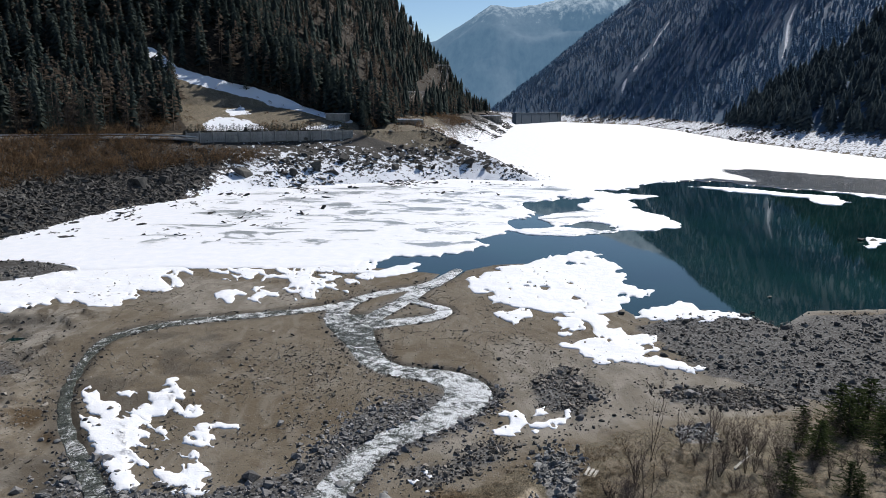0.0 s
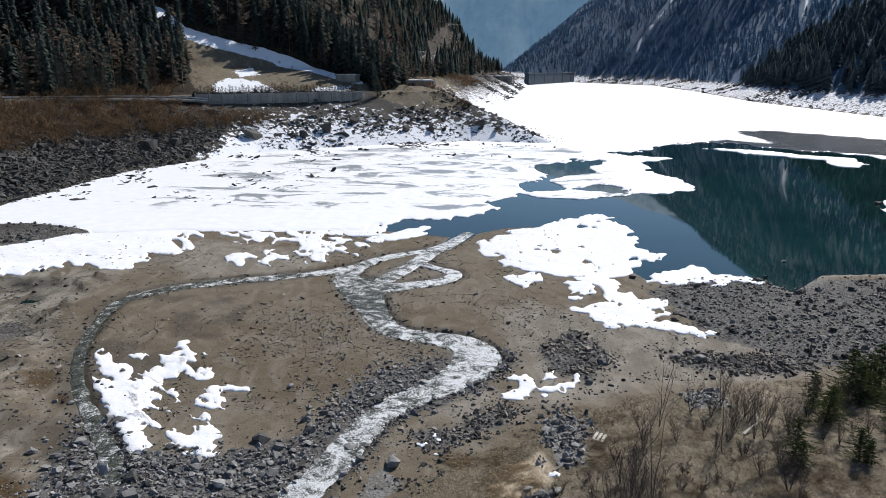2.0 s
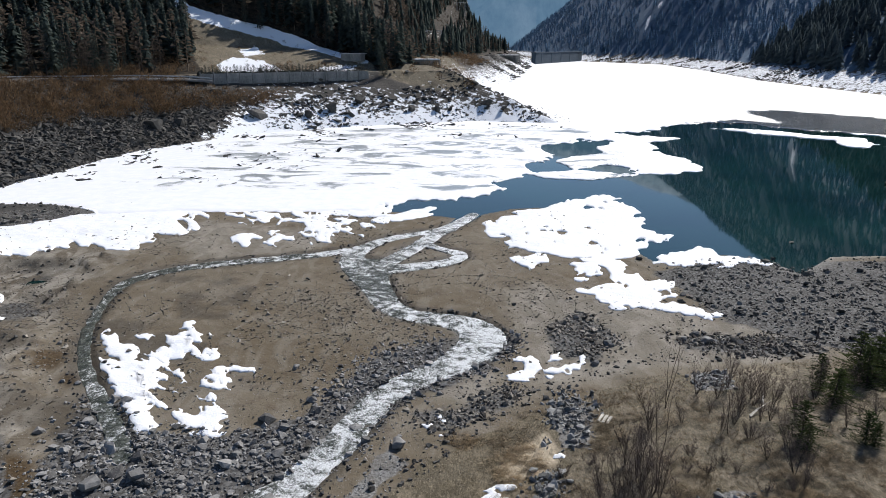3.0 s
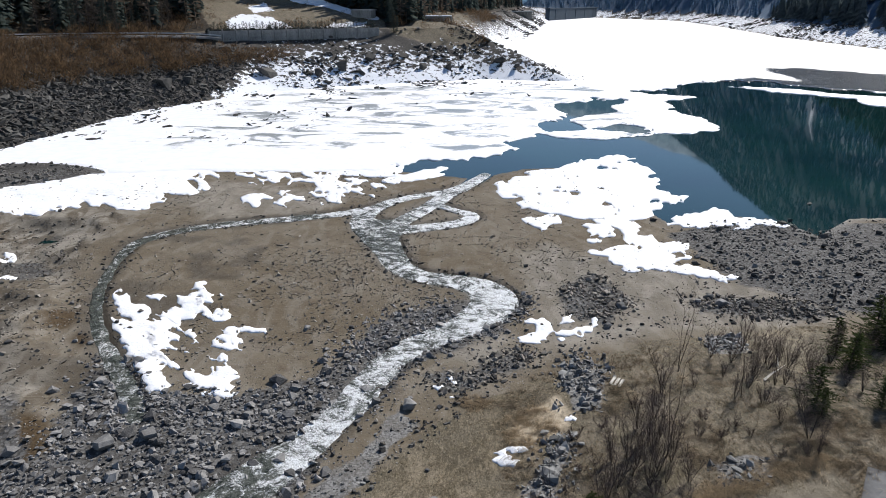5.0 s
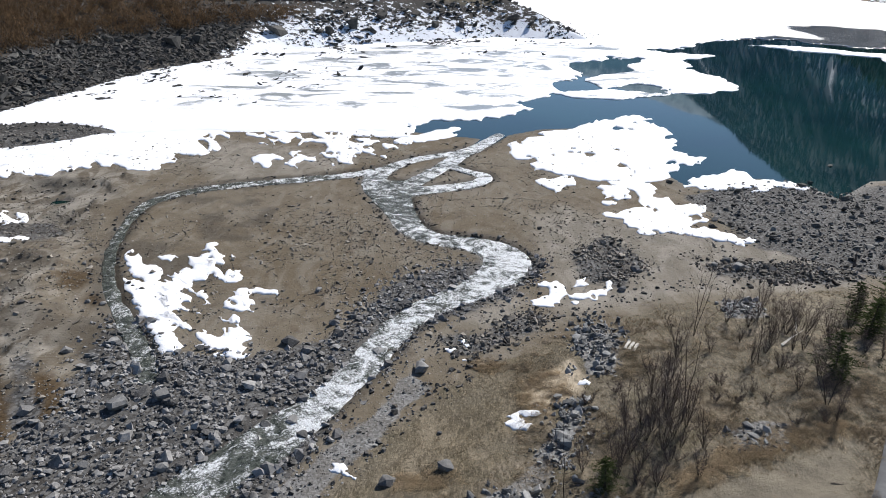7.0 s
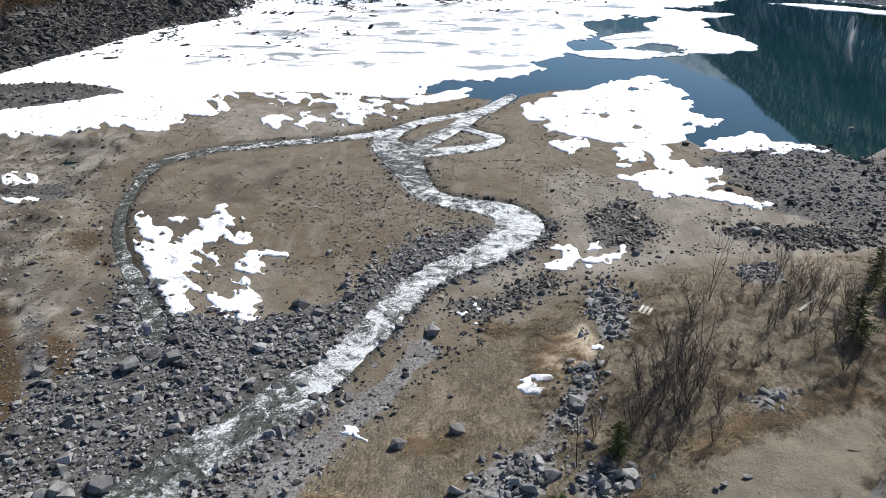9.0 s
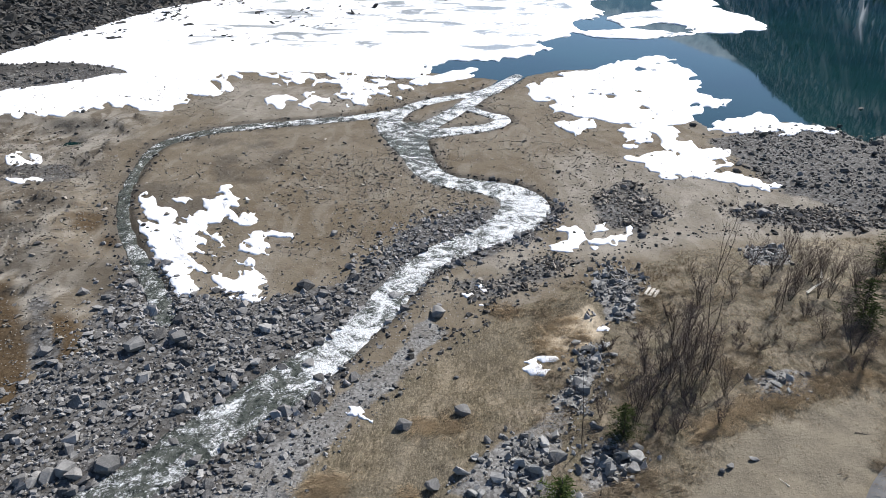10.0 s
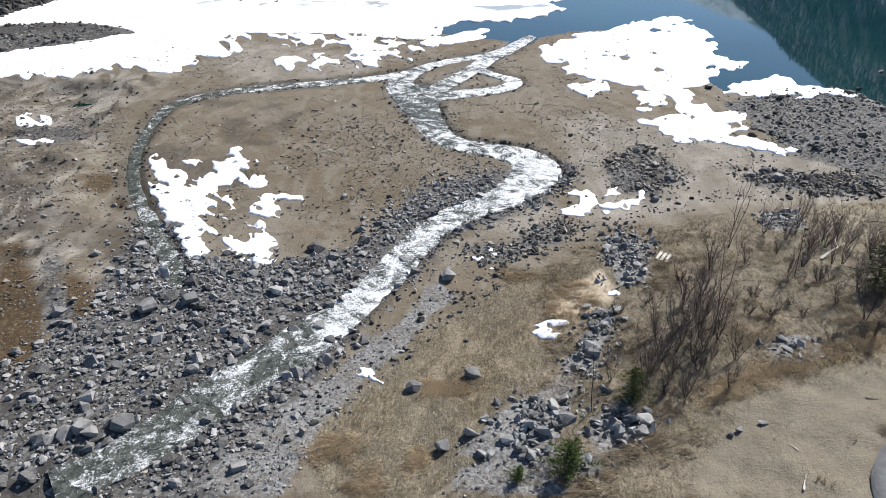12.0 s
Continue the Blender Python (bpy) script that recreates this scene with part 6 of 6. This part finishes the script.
for a, b in zip(pts3, pts3[1:]):
    n = len(rv)
    rv += [a + Vector((0, 0, -0.16)), a + Vector((0, 0, 0.16)), b + Vector((0, 0, 0.16)), b + Vector((0, 0, -0.16))]
    rv += [q + Vector((0.0, 0.06, 0)) for q in rv[n:n + 4]]
    rf += [(n, n + 1, n + 2, n + 3), (n + 4, n + 5, n + 6, n + 7), (n + 1, n + 5, n + 6, n + 2), (n, n + 4, n + 7, n + 3)]
part("beam", mesh_of("beam", rv, rf, STEEL), None, rail)
post_me = box_mesh("post", 0.12, 0.12, 0.8, STEEL, 0.01)
for k in range(0, len(pts3), 2):
    p = part("post", post_me, None, rail)
    placed(p, pts3[k].x, pts3[k].y + 0.1, pts3[k].z - 0.75)

# the retaining wall: precast panels between posts on a footing
retaining_wall = tagged(new("retaining_wall"), "grey concrete panel retaining wall above the shore", "wall")
panel_me = {}
post2 = box_mesh("post", 0.3, 0.75, 3.9, CONCRETE, 0.03)
wp = [Vector((a, b, 0)) for a, b in WALL_LINE]
wl_ = [0.0]
for a, b in zip(wp, wp[1:]):
    wl_.append(wl_[-1] + (b - a).length)
count = int(wl_[-1] / 4.0)
stations = [Vector((float(np.interp(wl_[-1] * k / count, wl_, [p.x for p in wp])), float(np.interp(wl_[-1] * k / count, wl_, [p.y for p in wp])), 0)) for k in range(count + 1)]
WALL_BASE = 12.6
for k, (a, b) in enumerate(zip(stations, stations[1:])):
    d = b - a
    turn = math.degrees(math.atan2(d.y, d.x))
    key = round(d.length, 1)
    if key not in panel_me:
        panel_me[key] = box_mesh("panel", d.length - 0.3, 0.2, 1.05, CONCRETE, 0.03)
    mid = (a + b) / 2
    for row in range(3):
        q = part("panel", panel_me[key], None, retaining_wall)
        placed(q, mid.x, mid.y, WALL_BASE - 0.35 + row * 1.08, turn)
    q = part("post", post2, None, retaining_wall, "dark upright post" if k == 0 else "")
    placed(q, a.x, a.y - 0.05, WALL_BASE - 0.6, turn)

# the hut above the wall
hx, hy = (-39.8, 264.5)
hut = tagged(new("hut"), "small grey hut with a flat pale roof", "hut")
placed(hut, hx, hy, ground_z(hx, hy) - 0.4, -12)
part("walls", box_mesh("walls", 7.5, 5.0, 2.6, CONCRETE), None, hut)
roof = part("roof", box_mesh("roof", 8.4, 6.0, 0.3, STEEL), None, hut, "pale sheet-metal roof")
roof.location.z = 2.6


def gallery(spot, end, bays, tall, snowy):
    """An avalanche gallery over the road: a slab roof on pillars, with its back wall in the slope."""
    (ax, ay), (bx, by) = spot, end
    length = math.hypot(bx - ax, by - ay)
    g = tagged(new("avalanche_gallery"), "concrete avalanche gallery with pillars over the road", "gallery", "avalanche galleries")
    base = (ground_z(ax, ay) + ground_z(bx, by)) / 2
    placed(g, (ax + bx) / 2, (ay + by) / 2, base, math.degrees(math.atan2(by - ay, bx - ax)))
    r = part("roof", box_mesh("roof", length, 9.0, 0.9, CONCRETE, 0.05), None, g)
    r.location.z = tall
    if snowy:
        c = part("snow_cover", box_mesh("snow_cover", length - 0.6, 8.4, 0.45, SNOW, 0.15), None, g, "snow lying on the roof")
        c.location.z = tall + 0.9
    w = part("back_wall", box_mesh("back_wall", length, 0.6, tall + 3, CONCRETE), None, g)
    w.location = (0, 4.2, -3)
    pillar = box_mesh("pillar", 0.8, 0.8, tall + 4, CONCRETE)
    for k in range(bays + 1):
        q = part("pillar", pillar, None, g)
        q.location = (-length / 2 + 0.4 + (length - 0.8) * k / bays, -4.0, -4)
    return g


for (gx, gy), half, bays, tall in (((-17.3, 337.9), 6.6, 7, 2.6), ((46.8, 744.4), 13.0, 8, 3.4)):
    gallery((gx - half, gy - 1.5), (gx + half, gy + 1.5), bays, tall, True)

# the dam across the far end of the lake
dam = tagged(new("dam"), "grey concrete dam wall closing the far end of the lake", "dam", kind="structure")
(dx0, dy0), (dx1, dy1) = LEFT_SHORE[-5], RIGHT_SHORE[3]
dl_ = math.hypot(dx1 - dx0, dy1 - dy0) + 6
placed(dam, (dx0 + dx1) / 2, (dy0 + dy1) / 2 + 8, -6, math.degrees(math.atan2(dy1 - dy0, dx1 - dx0)))
part("wall", box_mesh("wall", dl_, 6, 20, DAM_CONCRETE, 0.2), None, dam)
crown = part("parapet", box_mesh("parapet", dl_ + 1, 7, 1.2, DAM_CONCRETE, 0.1), None, dam)
crown.location.z = 20
rib_me = box_mesh("rib", 0.6, 0.5, 19.5, DAM_CONCRETE, 0.1)
for k in range(5):
    q = part("rib", rib_me, None, dam)
    q.location = (-dl_ / 2 + dl_ * (k + 0.5) / 5, -3.15, 0)


def pylon(x, y, z, tall, turn):
    """A steel lattice portal with two legs, a crossbeam and braces."""
    g = tagged(new("power_pylon"), "grey steel lattice portal pylon on the wooded slope", "pylon", "pylons")
    placed(g, x, y, z, turn)
    for sx in (-5, 5):
        v, f = [], []
        for cx, cy in ((-0.5, -0.5), (0.5, -0.5), (0.5, 0.5), (-0.5, 0.5)):
            tube(v, f, Vector((sx + cx * 1.6, cy * 1.6, -2)), Vector((sx + cx, cy, tall)), 0.16, 0.12)
        for k in range(9):
            a = -1 + (tall + 1) * k / 9
            b = -1 + (tall + 1) * (k + 1) / 9
            s_ = 0.6 if k % 2 else -0.6
            tube(v, f, Vector((sx - s_, -0.5, a)), Vector((sx + s_, -0.5, b)), 0.08, 0.08)
            tube(v, f, Vector((sx + s_, 0.5, a)), Vector((sx - s_, 0.5, b)), 0.08, 0.08)
        part("leg", mesh_of("leg", v, f, STEEL), None, g)
    v, f = [], []
    for cz in (-0.5, 0.5):
        tube(v, f, Vector((-9, 0, tall + cz)), Vector((9, 0, tall + cz)), 0.16, 0.16)
    for k in range(12):
        tube(v, f, Vector((-9 + 1.5 * k, 0, tall - 0.5 + (k % 2))), Vector((-7.5 + 1.5 * k, 0, tall + 0.5 - (k % 2))), 0.08, 0.08)
    part("crossbeam", mesh_of("crossbeam", v, f, STEEL), None, g)
    return g


def wire(a, b, sag):
    v, f = [], []
    pts = [a.lerp(b, k / 24) - Vector((0, 0, sag * 4 * (k / 24) * (1 - k / 24))) for k in range(25)]
    for p, q in zip(pts, pts[1:]):
        tube(v, f, p, q, 0.04, 0.04)
    return tagged(new("power_line", mesh_of("power_line", v, f, WIRE)), "bright power line wire sagging between pylons", "power line", "power lines")


WIRE = two_tone("aluminium_wire", (0.35, 0.36, 0.37), (0.5, 0.5, 0.5), 1.0, rough=0.3)
foot = [(-1.6, 936.8), (-20.8, 544.0)]
tops = []
for (ax, ay), tall in zip(foot, (16.0, 12.0)):
    az_ = ground_z(ax, ay)
    pylon(ax, ay, az_, tall, 8)
    tops.append(Vector((ax, ay, az_ + tall)))
for o in (-8, 0, 8):
    wire(tops[0] + Vector((o, 0, 0)), tops[1] + Vector((o, 0, 0)), 16)
    wire(tops[1] + Vector((o, 0, 0)), tops[1] + Vector((o - 45, -150, -22)), 6)


# ---------------------------------------------------------------- small things on the bank
bx, by = (9.3, 39.3)
pallet = tagged(new("pallet_boards"), "three pale weathered boards lying on the grass", "boards")
placed(pallet, bx, by, ground_z(bx, by) + 0.05, 62)
board_me = box_mesh("board", 1.0, 0.17, 0.05, PLANK, 0.01)
for k in range(3):
    q = part("board", board_me, None, pallet)
    q.location = (0.03 * k, -0.27 + 0.27 * k, 0)
cross_me = box_mesh("batten", 0.09, 0.75, 0.06, PLANK, 0.01)
for k in (-0.36, 0.36):
    q = part("batten", cross_me, None, pallet)
    q.location = (k, 0, -0.06)


def log(spot, length, radius, turn, rise, seed, label, mat, name="fallen_log"):
    """A bent dead stem with stubs."""
    rng_ = random.Random(seed)
    v, f = [], []
    pts, _ = limb(rng_, v, f, Vector((0, 0, radius)), Vector((1, 0, rise)), length, radius, 6, 0.08, 0.0)
    for p in pts[2:5]:
        tube(v, f, p, p + Vector((rng_.gauss(0, 0.2), rng_.gauss(0, 0.2), rng_.uniform(0.1, 0.4))) * length * 0.3, radius * 0.4, radius * 0.15)
    ob = tagged(new(name, mesh_of(name, v, f, mat)), label, "log", "driftwood")
    placed(ob, spot[0], spot[1], ground_z(*spot), turn)


log((17.9, 38.7), 2.6, 0.09, 40, 0.12, 1, "bleached fallen log beside shrubs", PLANK)
log((19.9, 41.5), 1.6, 0.07, 70, 0.3, 2, "short bleached broken log", PLANK)
log((11.2, 22.8), 0.5, 0.03, 120, 0.0, 3, "pale broken stick on the grass", PLANK, "stick")
log((10.7, 20.8), 0.8, 0.05, 65, 0.1, 4, "bleached forked branch on the grass", PLANK, "stick")
log((15.0, 26.1), 0.9, 0.025, -5, 0.0, 5, "thin dark stick on the track", BARK, "stick")
log((-70.9, 117.7), 6.5, 0.16, -28, 0.1, 6, "dark driftwood branch frozen into the ice", BARK)
log((29.9, 54.6), 1.5, 0.16, 60, 0.9, 7, "dark uprooted stump on the gravel", BARK, "stump")
log((-50.7, 103.7), 2.0, 0.07, 100, 0.3, 8, "dark twig standing out of the snow", BARK, "stick")
white = [(10.4, 24.3), (9.4, 23.9), (9.0, 23.7), (-1.9, 31.2), (3.2, 41.7)]
for k, (wx, wy) in enumerate(white):
    b = new("pale_stone", boulder_meshes[k])
    b.matrix_world = pose(wx, wy, ground_z(wx, wy) + 0.06, 0, 10, 40 * k) @ Matrix.Diagonal((0.45 - 0.05 * k, 0.26, 0.22, 1))
    tagged(b, "pale flat stone lying in the grass", "stone", "pale stones")

# the asphalt lane at the foot of the near bank
lane = [(14.8, 23.7), (13.7, 22.1), (12.6, 20.3)]
lane_me, *_ = strip("lane", rounded([(lane[0][0] + 5.6, lane[0][1] + 5), (lane[0][0] + 2.4, lane[0][1]), (lane[1][0] + 1.75, lane[1][1]), (lane[2][0] + 1.75, lane[2][1]), (lane[2][0] + 1.4, lane[2][1] - 8), (lane[2][0], -20)], 3), 1.6, 0.05, ASPHALT, 0.4)
tagged(new("lane", lane_me), "narrow grey asphalt lane on the bank", "road", kind="structure")
